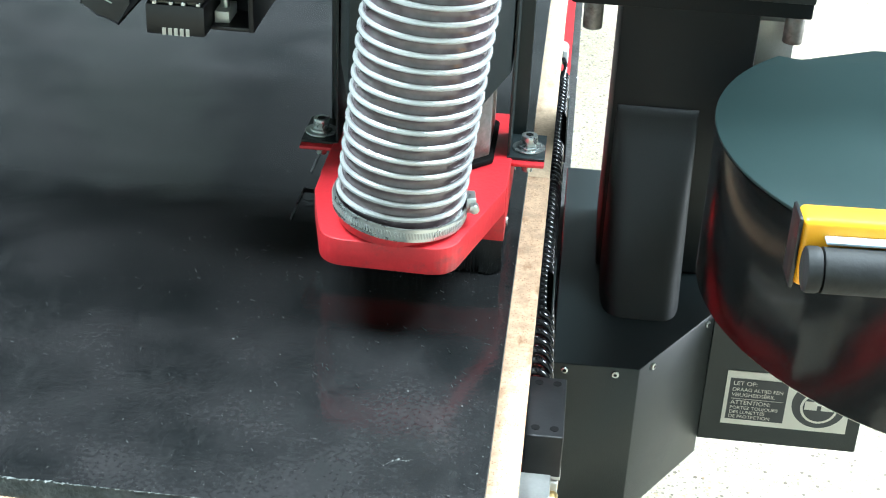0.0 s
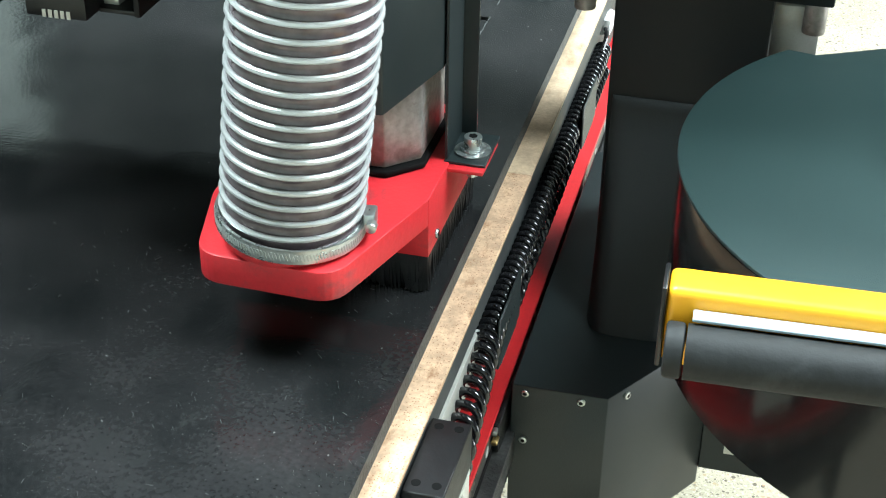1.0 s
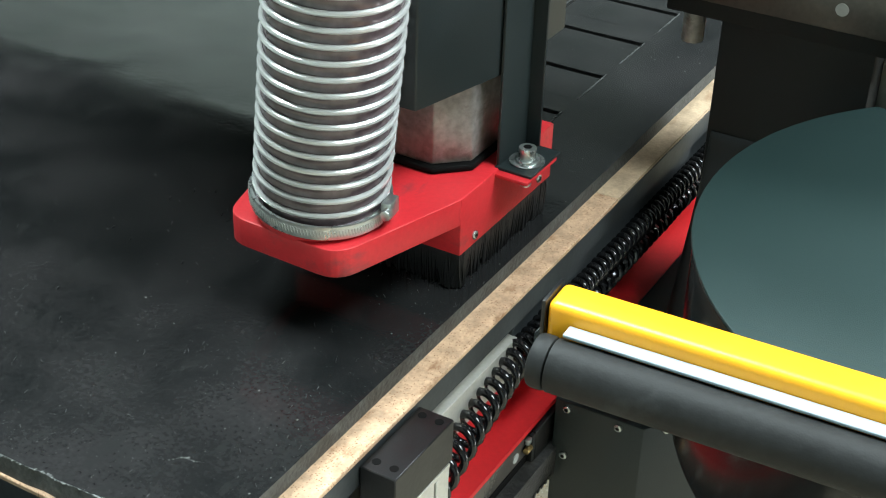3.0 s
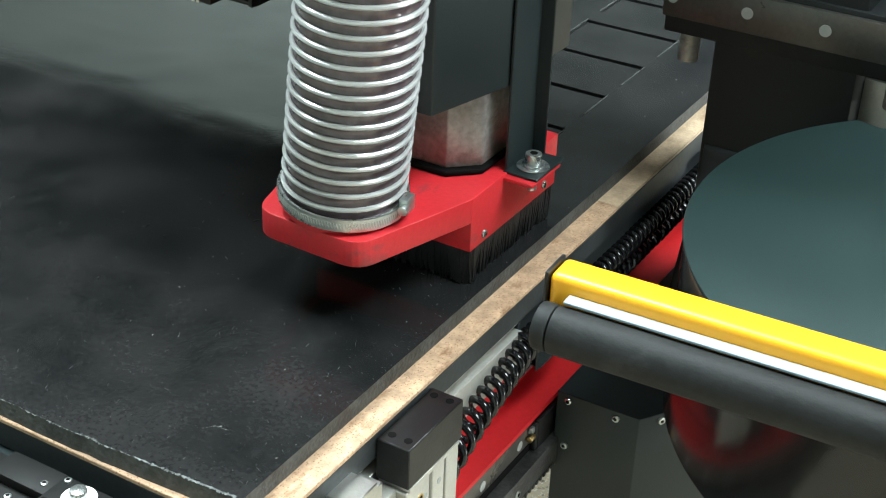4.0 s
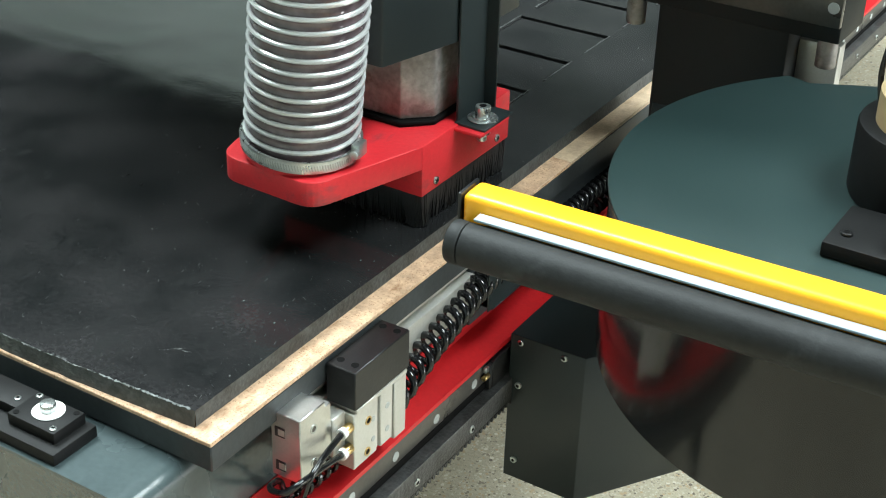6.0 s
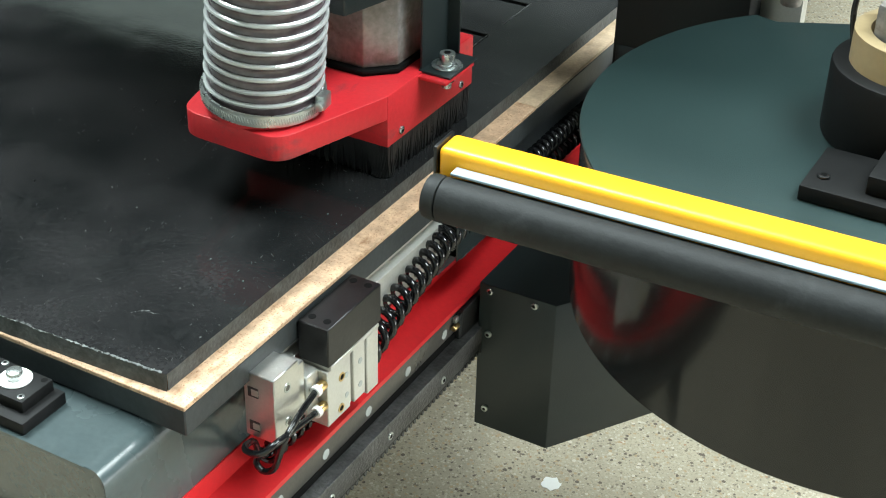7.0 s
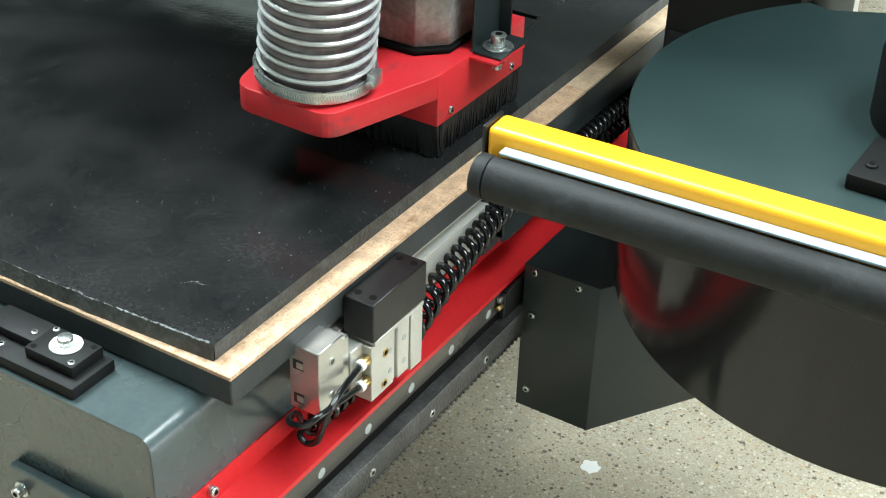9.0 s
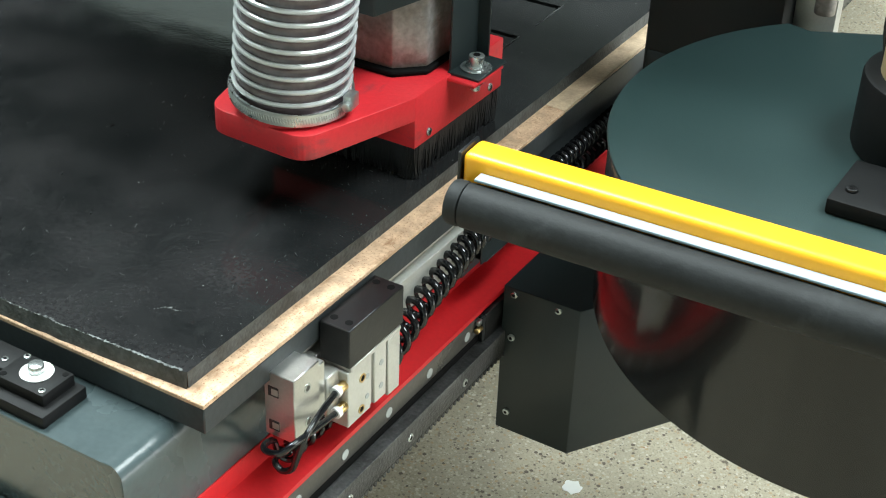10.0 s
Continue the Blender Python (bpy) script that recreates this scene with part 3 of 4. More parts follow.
for y, z in ((0.1418, -0.0542), (0.1406, -0.0815)):
    part("port", ring((0.0243, y, z), (1, 0, 0), 0.0024, 0.0036, 0.0008, 24), M_BRASS, rb)
    part("socket", rod((0.0242, y, z), (0.0247, y, z), 0.0025, 16), M_HOLE, rb)
for y, z in ((0.1482, -0.0565), (0.1482, -0.0745)):
    part("hole", rod((0.0242, y, z), (0.0248, y, z), 0.0024, 16), M_CAP, rb)
for y0, y1, x1 in ((0.1538, 0.1572, 0.0225), (0.158, 0.1732, 0.0245), (0.1745, 0.19, 0.0255)):
    q = part("body_rib", box(0.0035, x1, y0, y1, -0.0885 if y1 < 0.18 else -0.0915, -0.0397, 0.0006, 1), M_ALUPALE, pn)
    if y1 == 0.1732:
        for z in (-0.0555, -0.0765):
            part("hole", rod((x1 - 0.0002, 0.1665, z), (x1 + 0.0003, 0.1665, z), 0.0026, 16), M_CAP, q)
    if y1 == 0.19:
        part("hole", rod((0.0185, 0.1815, -0.0398), (0.0185, 0.1815, -0.0394), 0.0022, 16), M_HOLE, q)
for z in (-0.05, -0.0685):
    c = part("fitting", rod((0.0215, 0.1238, z), (0.0215, 0.1165, z), 0.0038, 20, 0.0005), M_BRASS, pn, "brass push-in fitting")
    part("collar", rod((0.0215, 0.1165, z), (0.0215, 0.112, z), 0.0043, 20, 0.0005), M_WHITE, c)
for z, bends in ((-0.05, [(0.0295, 0.0805, -0.0462), (0.0315, 0.0618, -0.0523), (0.026, 0.0607, -0.0701), (0.019, 0.0637, -0.0852), (0.011, 0.0634, -0.0903), (0.003, 0.0658, -0.0881)]), (-0.0685, [(0.0295, 0.0758, -0.0542), (0.0305, 0.0529, -0.0497), (0.024, 0.0445, -0.0552), (0.013, 0.0448, -0.0589), (0.004, 0.0536, -0.064), (-0.003, 0.0724, -0.0762)])):
    path = smooth_path([(0.0215, 0.113, z)] + bends + [(-0.008, 0.085, -0.1), (-0.006, 0.095, -0.104)], 8)
    part("air_tube", sweep(path, 0.0024, 10), M_COIL, pn, "black plastic air tube")

# coiled air hoses
coil = thing("coiled_air_hose", (0.012, 0.5, -0.112), "glossy black coiled plastic air hose lying beside the table", "air hose")


def helix(y0, y1, pitch0, pitch1, cx, cz, r, phase, n=14):
    pts, y, a, i = [], y0, phase, 0
    while y < y1:
        f = min(1, max(0, (y - 0.2) / 0.16))
        pitch = pitch0 * (1 - f) + pitch1 * f
        w = 1 + 0.1 * noise.noise((y * 30, phase, 0))
        pts.append((cx(y) + r(y) * w * math.cos(a), y, cz(y) + r(y) * w * math.sin(a)))
        a += 2 * math.pi / n
        y += pitch / n
    return pts


def sag(y):
    return float(np.interp(y, (0.19, 0.25, 0.33, 0.45), (-0.08, -0.06, -0.044, -0.046)))


def wide(y):
    return float(np.interp(y, (0.2, 0.34, 0.45), (0.0102, 0.0088, 0.0062)))


part("coil", sweep(helix(0.19, 0.86, 0.0128, 0.0092, lambda y: 0.0075 - 0.0065 * min(1, (y - 0.19) / 0.2), sag, wide, 0.0), 0.0031, 10), M_COIL, coil)
part("coil", sweep(helix(0.085, 0.17, 0.0105, 0.0105, lambda y: -0.006, lambda y: -0.102, lambda y: 0.0062, 1.0), 0.0022, 7), M_COIL, coil)
part("coil", sweep(helix(0.36, 0.85, 0.0105, 0.0105, lambda y: 0.0035, lambda y: -0.063, lambda y: 0.0058, 2.0), 0.0022, 7), M_COIL, coil)
cb = thing("hose_bracket", (0.02, 0.36, -0.11), "dark green-grey folded plate holding the air hose", "bracket")
part("plate", box(0.0105, 0.0122, 0.334, 0.406, -0.067, -0.025, 0.0008, 1), M_TEXTURED, cb)
part("foot", box(-0.0065, 0.0122, 0.342, 0.398, -0.0687, -0.0671, 0.0006, 1), M_TEXTURED, cb)
cb2 = copy_thing(cb, pose(0.02, 0.701, -0.108))
sw = thing("hose_fitting", (0.0, 0.875, -0.03), "small white plastic hose fitting on the beam beside the tray", "hose fitting")
part("body", box(-0.0063, 0.006, 0.862, 0.888, -0.034, -0.016, 0.003), M_WHITE, sw)
part("cap", rod((0.0, 0.8882, -0.025), (0.0, 0.9, -0.025), 0.0055, 16, 0.001), M_WHITE, sw)
part("tube", sweep(smooth_path([(0.001, 0.863, -0.026), (0.004, 0.85, -0.03), (0.002, 0.838, -0.04), (0.001, 0.83, -0.046)]), 0.0024, 8), M_COIL, sw)

# ---- gantry side: column cover ----
cov = thing("column_cover", (0.1, 0.55, -0.26), "dark grey folded sheet-metal drive cover on the gantry foot", "machine cover")
outline = [(0.0157, 0.3705), (0.0882, 0.3705), (0.1565, 0.4765), (0.1565, 0.752), (0.0157, 0.752)]
part("housing", prism(outline, -0.258, -0.105, 0.0008, 1), M_TEXTURED, cov)
part("side_housing", box(0.1566, 0.302, 0.4765, 0.752, -0.242, -0.1051, 0.0008, 1), M_TEXTURED, cov)
for x, y, z, d in ((0.0262, 0.3705, -0.111, (0, -1, 0)), (0.0684, 0.3705, -0.111, (0, -1, 0)), (0.0262, 0.3705, -0.1556, (0, -1, 0)), (0.0262, 0.3705, -0.237, (0, -1, 0)), (0.0995, 0.388, -0.111, (0.841, -0.542, 0)), (0.149, 0.4648, -0.111, (0.841, -0.542, 0)), (0.165, 0.4765, -0.111, (0, -1, 0))):
    screw(cov, (x, y, z), d, 0.0032, 0.0022)

cg = thing("rail_carriage", (0.011, 0.4, -0.15), "black rail carriage with a brass grease nipple", "carriage")
part("body", box(0.0086, 0.0132, 0.3465, 0.4545, -0.15, -0.123, 0.0008), M_BLACK, cg)
part("end_seal", box(0.0086, 0.0129, 0.3415, 0.3463, -0.149, -0.124, 0.0006), M_RUBBER, cg)
part("nipple", rod((0.0112, 0.3413, -0.134), (0.0112, 0.3335, -0.134), 0.0026, 16, 0.0005), M_BRASS, cg, "brass grease nipple")
part("clip", box(0.009, 0.0125, 0.3355, 0.3413, -0.1295, -0.1245, 0.0006), M_ZINC, cg)

lab = thing("warning_sticker", (0.227, 0.4665, -0.19), "cream safety sticker with dark printed panel and goggles sign", "sticker")
part("sheet", box(0.167, 0.288, 0.4658, 0.4668, -0.2195, -0.158), M_STICKER, lab)
part("panel", box(0.1705, 0.2265, 0.4654, 0.4657, -0.2135, -0.166), M_PRINT, lab, "dark panel with pale printed words")
part("disc", rod((0.2585, 0.4657, -0.1885), (0.2585, 0.4654, -0.1885), 0.0265, 40), M_PRINT, lab, "dark round sign")
part("head_shape", rod((0.2585, 0.4653, -0.1915), (0.2585, 0.4651, -0.1915), 0.018, 32), M_STICKER, lab)
part("face_shape", rod((0.2585, 0.465, -0.1915), (0.2585, 0.4648, -0.1915), 0.0155, 32), M_PRINT, lab)
gg = box(0.2445, 0.2565, 0.4644, 0.4647, -0.194, -0.1845)
box(0.2605, 0.2725, 0.4644, 0.4647, -0.194, -0.1845, into=gg)
box(0.2565, 0.2605, 0.4644, 0.4647, -0.1885, -0.1865, into=gg)
part("goggles_shape", gg, M_STICKER, lab)
part("rule", box(0.1735, 0.2235, 0.465, 0.4653, -0.1893, -0.1889), M_STICKER, lab)


def words(body, x, z, size):
    c = bpy.data.curves.new("words", "FONT")
    c.body, c.size = body, size
    ob = new("words", c)
    c.materials.append(M_STICKER)
    ob.parent = lab
    ob.location = Vector((x, 0.4651, z)) - ORIGIN[lab.name]
    ob.rotation_euler = (radians(90), 0, 0)


words("LET OP:", 0.1735, -0.1735, 0.0068)
words("DRAAG ALTIJD EEN", 0.1735, -0.1802, 0.0056)
words("VEILIGHEIDSBRIL", 0.1735, -0.1863, 0.0056)
words("ATTENTION:", 0.1735, -0.1955, 0.0066)
words("PORTEZ TOUJOURS", 0.1735, -0.2012, 0.0052)
words("DES LUNETTES", 0.1735, -0.2064, 0.0052)
words("DE PROTECTION", 0.1735, -0.2116, 0.0052)
lab.location = (0.2322, 0.4762, -0.194)
lab.scale = (0.94, 1, 0.94)

# column above the cover
col = thing("gantry_column", (0.1, 0.6, -0.108), "dark grey painted gantry column with a moulded front cover", "machine column")
part("post", box(0.0482, 0.1652, 0.541, 0.66, -0.1045, 0.4, 0.003), M_DARK, col)
bump, rows = bmesh.new(), []
for k in range(15):
    f = k / 10 if k <= 10 else 1
    d = 0.09 - 0.084 * f if k <= 10 else 0.006 * math.cos((k - 10) / 4 * math.pi / 2) + 0.0004
    z = -0.1045 + 0.152 * f + (0.012 * math.sin((k - 10) / 4 * math.pi / 2) if k > 10 else 0)
    arc = [(math.cos(a), math.sin(a)) for a in np.linspace(math.pi, 0, 25)]
    rows.append([bump.verts.new((0.0885 + 0.036 * math.copysign(abs(c) ** 0.4, c), 0.5408 - d * abs(s_) ** 0.45, z)) for c, s_ in arc])
for a, b in zip(rows, rows[1:]):
    for i in range(24):
        bump.faces.new((a[i], a[i + 1], b[i + 1], b[i]))
bump.faces.new(rows[0])
part("front_cover", bump, M_DARK, col, "dark textured moulded cover")
for z in (0.158,):
    screw(col, (0.118, 0.541, z), (0, -1, 0), 0.003, 0.002, M_BLACK)

beam = thing("gantry_beam", (0.1, 0.6, 0.137), "dark gantry beam with a steel linear rail and hole caps", "gantry beam")
part("bar", box(0.005, 0.207, 0.538, 0.5995, 0.1495, 0.2, 0.002), M_DARK, beam)
part("rail", box(0.005, 0.207, 0.5315, 0.5379, 0.165, 0.196, 0.001), M_RAIL, beam)
for x in (0.0125, 0.075, 0.1375, 0.2):
    part("hole_cap", rod((x, 0.5316, 0.1815), (x, 0.531, 0.1815), 0.0048, 20), M_CAP, beam)
for x in (0.0245, 0.195):
    part("foot_pin", rod((x, 0.55, 0.1494), (x, 0.55, 0.125), 0.0085, 24, 0.001), M_STEEL, beam)
# known only from its slab reflection; depth and height set to shape that
part("cross_beam", box(-1.5, 0.7, 0.64, 0.662, 0.16, 0.85, 0.002), M_DARK, beam, "dark painted front plate of the cross beam")
part("top_cover", box(-0.02, 0.7, 0.6005, 0.6398, 0.19, 0.5, 0.003), M_GREY, beam)
part("side_bracket", box(0.163, 0.2, 0.57, 0.585, -0.02, 0.136, 0.001), M_ALUPALE, beam)

# ---- tool drum ----
CX, CY, CR, DZ = 0.343, 0.358, 0.2238, 0.127
drum = thing("tool_changer_drum", (CX, CY, 0.0), "round dark grey-green tool changer cover with a glossy side", "tool changer")
poly = [(CX + CR * math.cos(radians(a)), CY + CR * math.sin(radians(a))) for a in np.linspace(137, 137 + 309, 110)]
poly += [(0.42, 0.541), (0.262, 0.5405), (0.1985, 0.506)]
top = prism(poly, DZ - 0.003, DZ, 0.0016, 2)
part("lid", top, M_DRUMTOP, drum)
part("wall", prism([(CX + (x - CX) * 0.992, CY + (y - CY) * 0.992) for x, y in poly], -0.004, DZ - 0.0031, 0.002, 1), M_DRUMSIDE, drum, "glossy black side wall")
hub = thing("tool_spindle", (0.325, 0.365, DZ), "black round spindle with a tan ring on the drum", "spindle")
part("sleeve", rod((0.336, 0.362, DZ + 0.0004), (0.336, 0.362, 0.18), 0.0575, 48, 0.003), M_SOOT, hub)
part("ring", ring((0.336, 0.362, 0.18), (0, 0, 1), 0.036, 0.0465, 0.022, 48), M_CREAM, hub, "tan plastic ring")
part("core", rod((0.336, 0.362, 0.1802), (0.336, 0.362, 0.222), 0.0355, 6, 0.002), M_STEEL, hub)
part("cable", sweep(smooth_path([(0.29, 0.365, 0.178), (0.285, 0.37, 0.21), (0.295, 0.375, 0.26), (0.32, 0.38, 0.33)]), 0.002, 8), M_COIL, hub)
tb2 = thing("drum_bracket", (0.35, 0.265, DZ), "black bolted bracket on the drum lid", "bracket")
bk = box(0.2988, 0.42, 0.2405, 0.3, DZ + 0.0004, DZ + 0.011, 0.0012)
part("block", bk, M_SOOT, tb2)
part("arm", box(0.337, 0.42, 0.25, 0.29, DZ + 0.0112, DZ + 0.024, 0.001), M_SOOT, tb2)
screw(tb2, (0.309, 0.258, DZ + 0.011), (0, 0, 1), 0.004, 0.002, M_BLACK)

# ---- safety bumper arm ----
YAW = 2.5
arm = thing("safety_bumper", (0.1403, 0.075, 0.157), "yellow safety bar with a black rubber bumper edge", "safety bumper")
turn = Matrix.Translation((0.1403, 0.0858, 0)) @ Matrix.Rotation(radians(YAW), 4, "Z") @ Matrix.Translation((-0.1403, -0.0858, 0))


def turned(bm):
    bmesh.ops.transform(bm, matrix=turn, verts=bm.verts[:])
    return bm


part("profile", turned(box(0.1403, 0.66, 0.0648, 0.0862, 0.157, 0.1992, 0.004, 4)), M_YELLOW, arm)
part("end_cap", turned(box(0.1378, 0.1401, 0.0644, 0.0866, 0.1565, 0.1995, 0.0008)), M_BLACK, arm, "black plastic end cap")
part("holder_strip", turned(box(0.1525, 0.66, 0.0562, 0.0644, 0.1888, 0.1906, 0.0004, 1)), M_STRIP, arm, "pale aluminium holding strip")
part("bumper", turned(rod((0.151, 0.0525, 0.1755), (0.66, 0.0525, 0.1755), 0.0128, 36)), M_RUBBER, arm, "black rubber bumper tube")
part("bumper_end", turned(rod((0.1415, 0.0525, 0.1755), (0.1503, 0.0525, 0.1755), 0.0129, 36, 0.002)), M_RUBBER, arm, "black rubber end sleeve")
part("mount", turned(box(0.64, 0.70, 0.0646, 0.3, 0.157, 0.1992, 0.001)), M_YELLOW, arm)

# ---- router head ----
HX = -0.0975
hd = thing("router_head", (HX, 0.36, 0.0465), "router head with grey cover, steel spindle and red suction shoe", "router head")


def both(fn):
    for s in (-1, 1):
        fn(s)


def mx(pts):
    return [(HX + dx, y) for dx, y in pts]


shoe_out = [(-0.068, 0.4275), (-0.0675, 0.265), (-0.05, 0.194), (0.038, 0.191), (0.068, 0.292), (0.068, 0.4275)]
shoe = part("suction_shoe", prism(rounded(mx(shoe_out), [0, 0.004, 0.016, 0.016, 0.004, 0]), 0.0705, 0.0905, 0.002, 3), M_REDSHOE, hd, "red painted suction shoe with grey rub marks")
# black plate added to keep the lip's red out of the slab's reflection
part("underside", prism(mx([(-0.063, 0.29), (-0.04, 0.207), (0.035, 0.205), (0.063, 0.29)]), 0.0699, 0.0704), M_HOLE, shoe, "black plate under the lip, added against its red reflection")
part("skirt", prism(mx([(-0.0683, 0.4278), (-0.0683, 0.2925), (0.0683, 0.2925), (0.0683, 0.4278)]), 0.0465, 0.0903, 0.0008, 2), M_REDSHOE, shoe)
both(lambda s: part("ear", box(HX + (0.068 if s > 0 else -0.093), HX + (0.093 if s > 0 else -0.068), 0.338, 0.384, 0.0862, 0.0892, 0.001), M_REDSHOE, shoe))
both(lambda s: part("ear_web", box(HX + (0.064 if s > 0 else -0.068), HX + (0.068 if s > 0 else -0.064), 0.322, 0.41, 0.085, 0.0892, 0.001), M_REDSHOE, shoe))
for y in (0.3122, 0.4075):
    screw(shoe, (HX + 0.0684, y, 0.0538), (1, 0, 0), 0.0034, 0.0016)
    screw(shoe, (HX - 0.0684, y, 0.0538), (-1, 0, 0), 0.0034, 0.0016)
part("collar", rod((-0.101, 0.2325, 0.0906), (-0.1002, 0.2323, 0.1), 0.0415, 48), M_REDSHOE, shoe)

# bristles
rng = random.Random(9)
br = bmesh.new()


def tuft(x, y, ox, oy):
    n = 5
    l = 0.0295 + rng.random() * 0.003
    w = 0.0006 + rng.random() * 0.0006
    lean = -0.24 + rng.random() * 0.24
    tx, ty = -oy, ox
    j = (rng.random() - 0.5) * 0.003
    prev = None
    for k in range(n):
        t = k / (n - 1)
        z = 0.047 - t * l
        o = lean * l * t * t
        c = Vector((x + ox * o + tx * j * t, y + oy * o + ty * j * t, max(z, 0.0174)))
        ww = w * (1 - 0.55 * t)
        cur = [br.verts.new(c + Vector((tx * a * ww - ox * b * 0.0006, ty * a * ww - oy * b * 0.0006, 0))) for a, b in ((-1, 1), (1, 1), (1, -1), (-1, -1))]
        if prev:
            for i in range(4):
                br.faces.new((prev[i], prev[(i + 1) % 4], cur[(i + 1) % 4], cur[i]))
        prev = cur
    br.faces.new(prev)


for row in range(4):
    inset = 0.0655 - row * 0.0025
    for k in range(210):
        y = 0.2945 + k * 0.00063
        tuft(HX + inset, y, 1, 0)
        tuft(HX - inset, y, -1, 0)
    for k in range(190):
        x = HX - 0.066 + k * 0.0007
        tuft(x, 0.2945 + row * 0.0025, 0, -1)
        tuft(x, 0.425 - row * 0.0025, 0, 1)
part("bristles", br, M_BRISTLE, shoe, "black brush skirt", kind="stuff", smooth=False)

# spindle and covers
oct_ = lambda h, c, y0, y1: mx([(-h + c, y0), (h - c, y0), (h, y0 + c), (h, y1 - c), (h - c, y1), (-h + c, y1), (-h, y1 - c), (-h, y0 + c)])
part("seal", prism(oct_(0.055, 0.0205, 0.3105, 0.421), 0.0907, 0.0953, 0.001, 1), M_HOLE, hd, "black rubber seal")
part("spindle_nose", prism(oct_(0.0515, 0.0195, 0.3155, 0.416), 0.0954, 0.157, 0.0012, 2), M_STEEL, hd, "stained bare steel spindle block")
part("cover", prism(mx([(-0.045, 0.27), (0.045, 0.27), (0.0635, 0.347), (0.0635, 0.445), (-0.0635, 0.445), (-0.0635, 0.347)]), 0.1572, 0.42, 0.0015, 2), M_TEXTURED, hd, "dark grey-green sheet-metal cover")


def bracket(s):
    x0 = HX + s * 0.0645
    b = box(min(x0, x0 + s * 0.002), max(x0, x0 + s * 0.002), 0.3465, 0.389, 0.0894, 0.42, 0.0004, 1)
    xe = HX + s * 0.0768
    box(min(x0, xe), max(x0, xe), 0.387, 0.3892, 0.0894, 0.42, 0.0004, 1, into=b)
    xf = HX + s * 0.093
    box(min(x0, xf), max(x0, xf), 0.344, 0.389, 0.0893, 0.0913, 0.0004, 1, into=b)
    p = part("bracket", b, M_TEXTURED, hd, "dark folded mounting angle")
    c = Vector((HX + s * 0.0802, 0.3622, 0.0914))
    part("washer", rod(c, c + Vector((0, 0, 0.0016)), 0.0125, 32, 0.0004), M_ZINC, p)
    part("flange", rod(c + Vector((0, 0, 0.0016)), c + Vector((0, 0, 0.0032)), 0.0085, 28, 0.0004), M_ZINC, p)
    part("bolt", rod(c + Vector((0, 0, 0.0032)), c + Vector((0, 0, 0.0115)), 0.0062, 28, 0.0007), M_ZINC, p)
    part("socket", rod(c + Vector((0, 0, 0.0112)), c + Vector((0, 0, 0.0117)), 0.0032, 6), M_HOLE, p)
    part("nut", rod(c - Vector((0, 0, 0.0054)), c - Vector((0, 0, 0.0125)), 0.0068, 6), M_ZINC, p)
    part("thread", rod(c - Vector((0, 0, 0.0125)), c - Vector((0, 0, 0.0185)), 0.004, 16), M_ZINC, p)


both(bracket)

# unseen box, added and sized to block roof light from the slab
carriage = thing("shading_carriage", (-0.2, 0.45, 0.42), "unseen dark carriage box added above the router head to shade the slab", "machine carriage")
part("housing", box(-0.55, -0.04, 0.3, 0.6398, 0.4202, 0.74, 0.004), M_DARK, carriage)

# suction hose
hose = thing("suction_hose", (-0.1005, 0.2325, 0.0945), "flexible suction hose with silver spiral wire and hose clamp", "hose")
AX, PITCH, RW = (0.112, -0.03), 0.0106, 0.0427


def axis_at(h):
    return Vector((-0.1005 + AX[0] * h, 0.2325 + AX[1] * h, 0.0945 + h))


H = 0.34
pts, n = [], 40
turns = H / PITCH
for i in range(int(turns * n)):
    h = i / n * PITCH
    a = 2 * math.pi * i / n
    pts.append(axis_at(h) + Vector((RW * math.cos(a), RW * math.sin(a), -AX[0] * RW * math.cos(a) - AX[1] * RW * math.sin(a))))
part("spiral_wire", sweep(pts, 0.0019, 8), M_WIRE, hose, "silver-white spiral wire")
wb, loops = bmesh.new(), []
for i in range(int(turns * 6)):
    h = i / 6 * PITCH
    row = []
    for k in range(40):
        a = 2 * math.pi * k / 40
        ph = (h / PITCH - k / 40) * 2 * math.pi
        r = RW - 0.0012 - 0.0012 * (0.5 - 0.5 * math.cos(ph))
        row.append(wb.verts.new(axis_at(h) + Vector((r * math.cos(a), r * math.sin(a), -AX[0] * r * math.cos(a) - AX[1] * r * math.sin(a)))))
    loops.append(row)
for a, b in zip(loops, loops[1:]):
    for k in range(40):
        wb.faces.new((a[k], a[(k + 1) % 40], b[(k + 1) % 40], b[k]))
part("wall", wb, M_HOSE, hose, "smoky translucent hose wall")
clampb = ring(axis_at(0.004), (AX[0], AX[1], 1), 0.0445, 0.0462, 0.0095, 64)
cl = part("clamp_band", clampb, M_ZINC, hose, "zinc-plated worm-drive clamp band")
sl = bmesh.new()
for k in range(140):
    a = 2 * math.pi * k / 140
    p = axis_at(0.0088) + Vector((0.0463 * math.cos(a), 0.0463 * math.sin(a), -AX[0] * 0.046 * math.cos(a) - AX[1] * 0.046 * math.sin(a)))
    b = bmesh.new()
    bmesh.ops.create_cube(b, size=1, matrix=Matrix.Translation(p) @ Matrix.Rotation(a, 4, "Z") @ Matrix.Rotation(0.2, 4, "X") @ Matrix.Diagonal((0.0004, 0.0008, 0.0045, 1)))
    join(sl, b)
part("perforation", sl, M_CAP, cl, kind="stuff", smooth=False)
ca = radians(8)
cp = axis_at(0.0095) + Vector((0.0485 * math.cos(ca), 0.0485 * math.sin(ca), 0))
scr = Matrix.Rotation(ca, 4, "Z")
hb = bmesh.new()
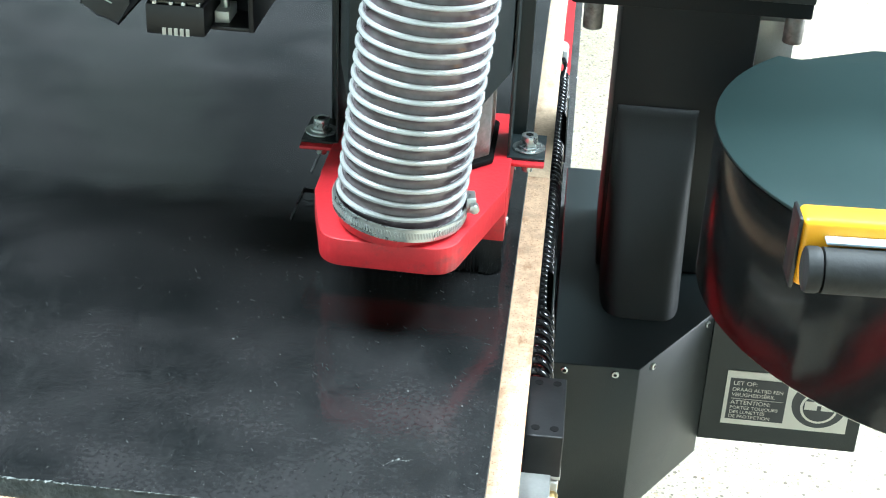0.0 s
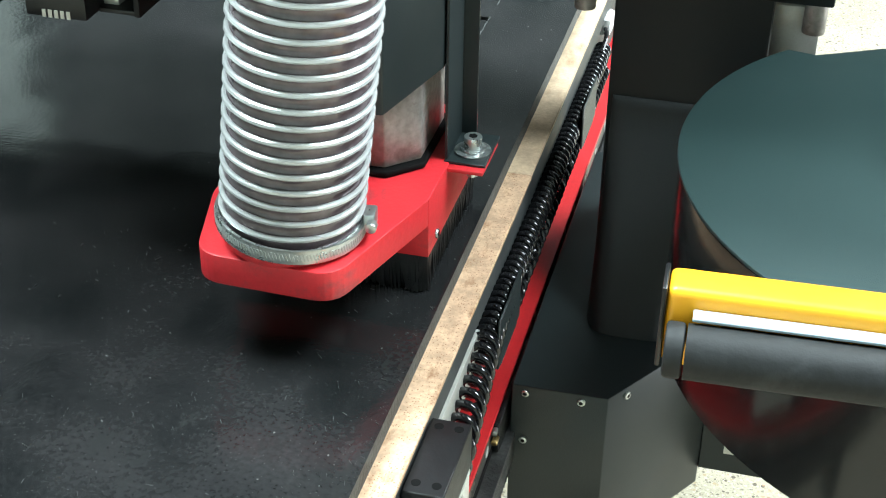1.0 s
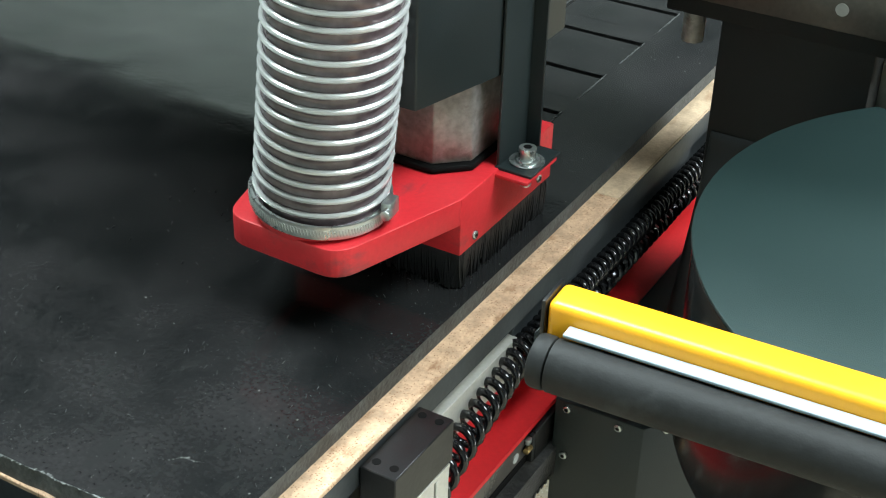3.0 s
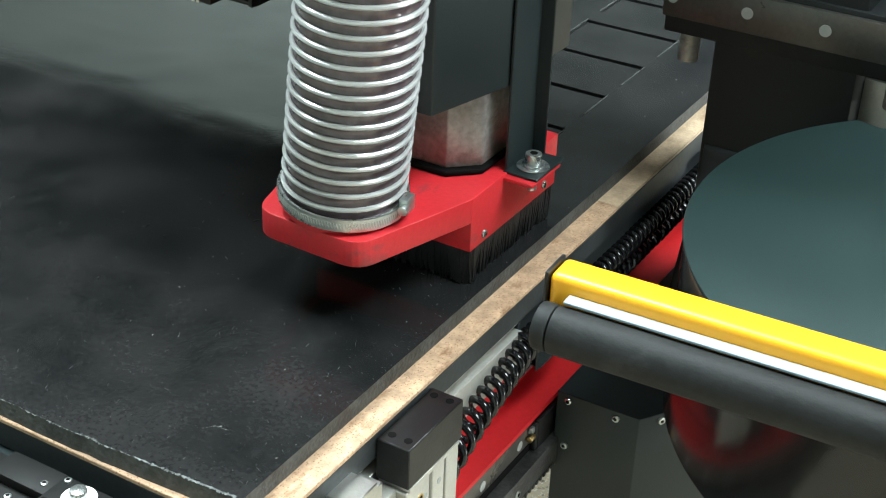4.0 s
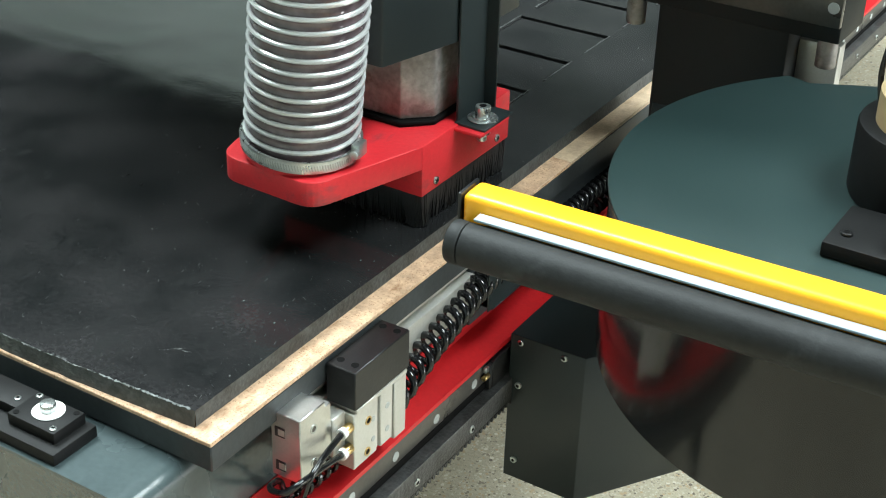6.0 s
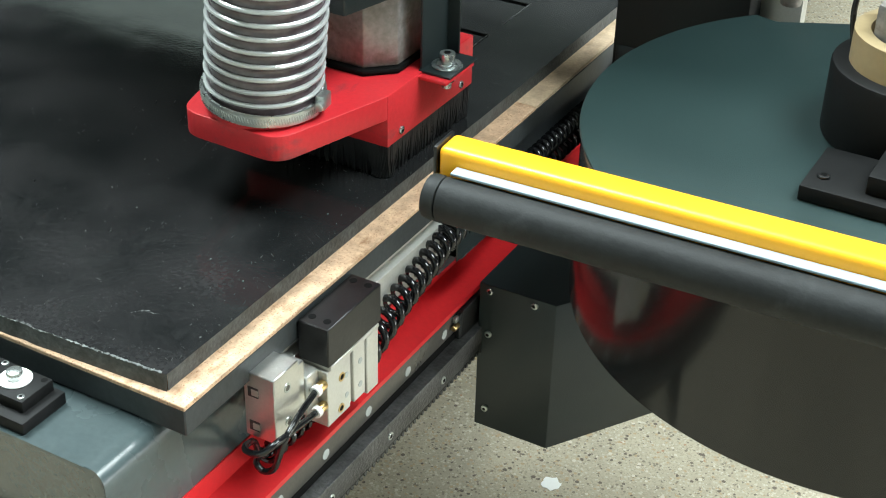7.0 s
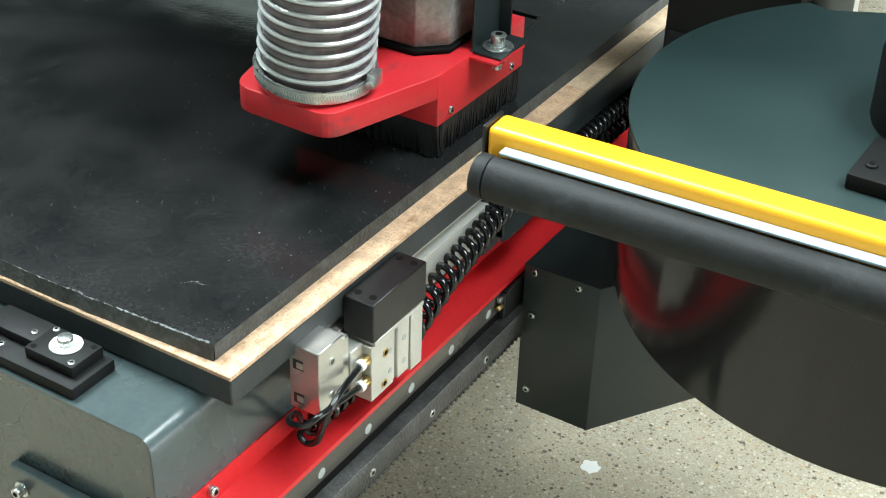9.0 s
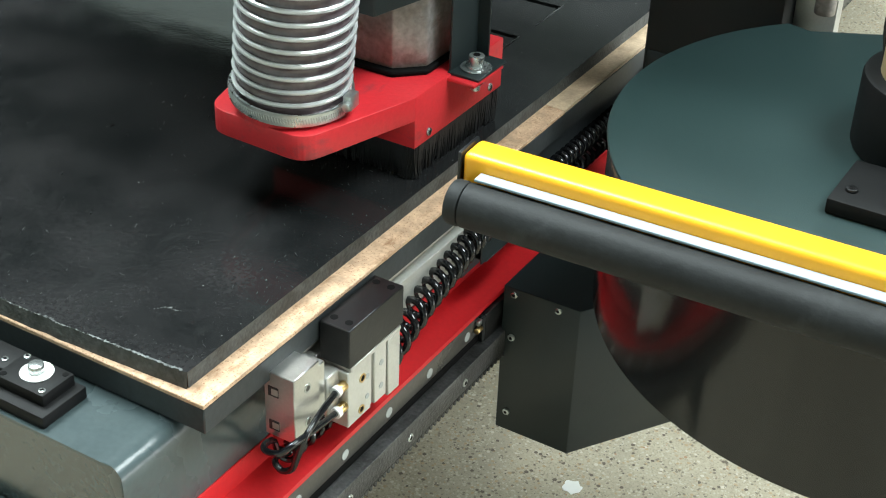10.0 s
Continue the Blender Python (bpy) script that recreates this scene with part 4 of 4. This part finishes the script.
bmesh.ops.create_cube(hb, size=1, matrix=Matrix.Translation(cp) @ scr @ Matrix.Diagonal((0.007, 0.014, 0.0115, 1)))
bevel(hb, 0.0012)
part("worm_housing", hb, M_ZINC, cl)
dv = Vector((-math.sin(ca), math.cos(ca), 0))
part("worm_screw", rod(cp + Vector((0.002, 0, 0)) - dv * 0.0125, cp + Vector((0.002, 0, 0)) - dv * 0.006, 0.0036, 8, 0.0004), M_ZINC, cl)

# ---- dark unit hanging over the slab on the far side ----
sn = thing("sensor_unit", (-0.262, 0.32, 0.197), "black machine unit with a slotted lower edge hanging from the gantry", "machine unit")
part("lower_block", box(-0.282, -0.2412, 0.268, 0.376, 0.197, 0.2184, 0.0009), M_BLACK, sn)
part("upper_block", box(-0.282, -0.2412, 0.268, 0.376, 0.2209, 0.4145, 0.0009), M_BLACK, sn)
part("spacer", box(-0.279, -0.244, 0.271, 0.376, 0.2183, 0.221), M_RAIL, sn)
for x in (-0.277, -0.2655, -0.2568, -0.2467):
    part("clip", box(x, x + 0.0029, 0.2676, 0.2705, 0.2185, 0.2208, 0.0002, 1), M_ZINC, sn)
for k in range(5):
    part("slot", box(-0.2708 + k * 0.0041, -0.2683 + k * 0.0041, 0.2674, 0.2679, 0.197, 0.2021), M_ALUPALE, sn)
part("side_plate", box(-0.2125, -0.2088, 0.275, 0.376, 0.1999, 0.4145, 0.0007), M_BLACK, sn)
part("floor_plate", box(-0.2411, -0.2126, 0.284, 0.376, 0.197, 0.1999, 0.0006), M_BLACK, sn)
part("back_plate", box(-0.2411, -0.2126, 0.3185, 0.323, 0.2, 0.4145, 0.0006), M_BLACK, sn)
part("slider", box(-0.24, -0.2295, 0.29, 0.314, 0.2001, 0.2087, 0.0007), M_ALUPALE, sn, "pale metal slider")
part("slider_rod", rod((-0.2347, 0.301, 0.2087), (-0.2347, 0.301, 0.342), 0.0033, 20), M_ZINC, sn)
part("mounting_arm", box(-0.277, -0.213, 0.3762, 0.6398, 0.33, 0.4, 0.001), M_BLACK, sn)
nz = thing("nozzle", (-0.309, 0.3, 0.2), "black angular nozzle with a pale arrow mark hanging from the gantry", "nozzle")
nb = prism([(-0.3265, 0.41), (-0.3265, 0.2151), (-0.3156, 0.2072), (-0.3106, 0.2064), (-0.3019, 0.2021), (-0.2925, 0.2173), (-0.2925, 0.41)], 0, 1)
for v in nb.verts:
    v.co = Vector((v.co.x, 0.268 + v.co.z * 0.108, v.co.y))
bevel(nb, 0.0011, 2)
body_ = part("body", nb, M_BLACK, nz)
for dx, dz, tilt in ((0.0, 0.0016, 0.42), (0.0, -0.0013, -0.42), (0.0015, -0.004, -0.42)):
    mk = bmesh.new()
    bmesh.ops.create_cube(mk, size=1, matrix=Matrix.Translation((-0.3092 + dx, 0.2678, 0.222 + dz)) @ Matrix.Rotation(-tilt, 4, "Y") @ Matrix.Diagonal((0.0054, 0.0005, 0.0008, 1)))
    part("mark", mk, M_CAP, body_)
part("mounting_arm", box(-0.323, -0.296, 0.3765, 0.6398, 0.33, 0.38, 0.001), M_BLACK, nz)
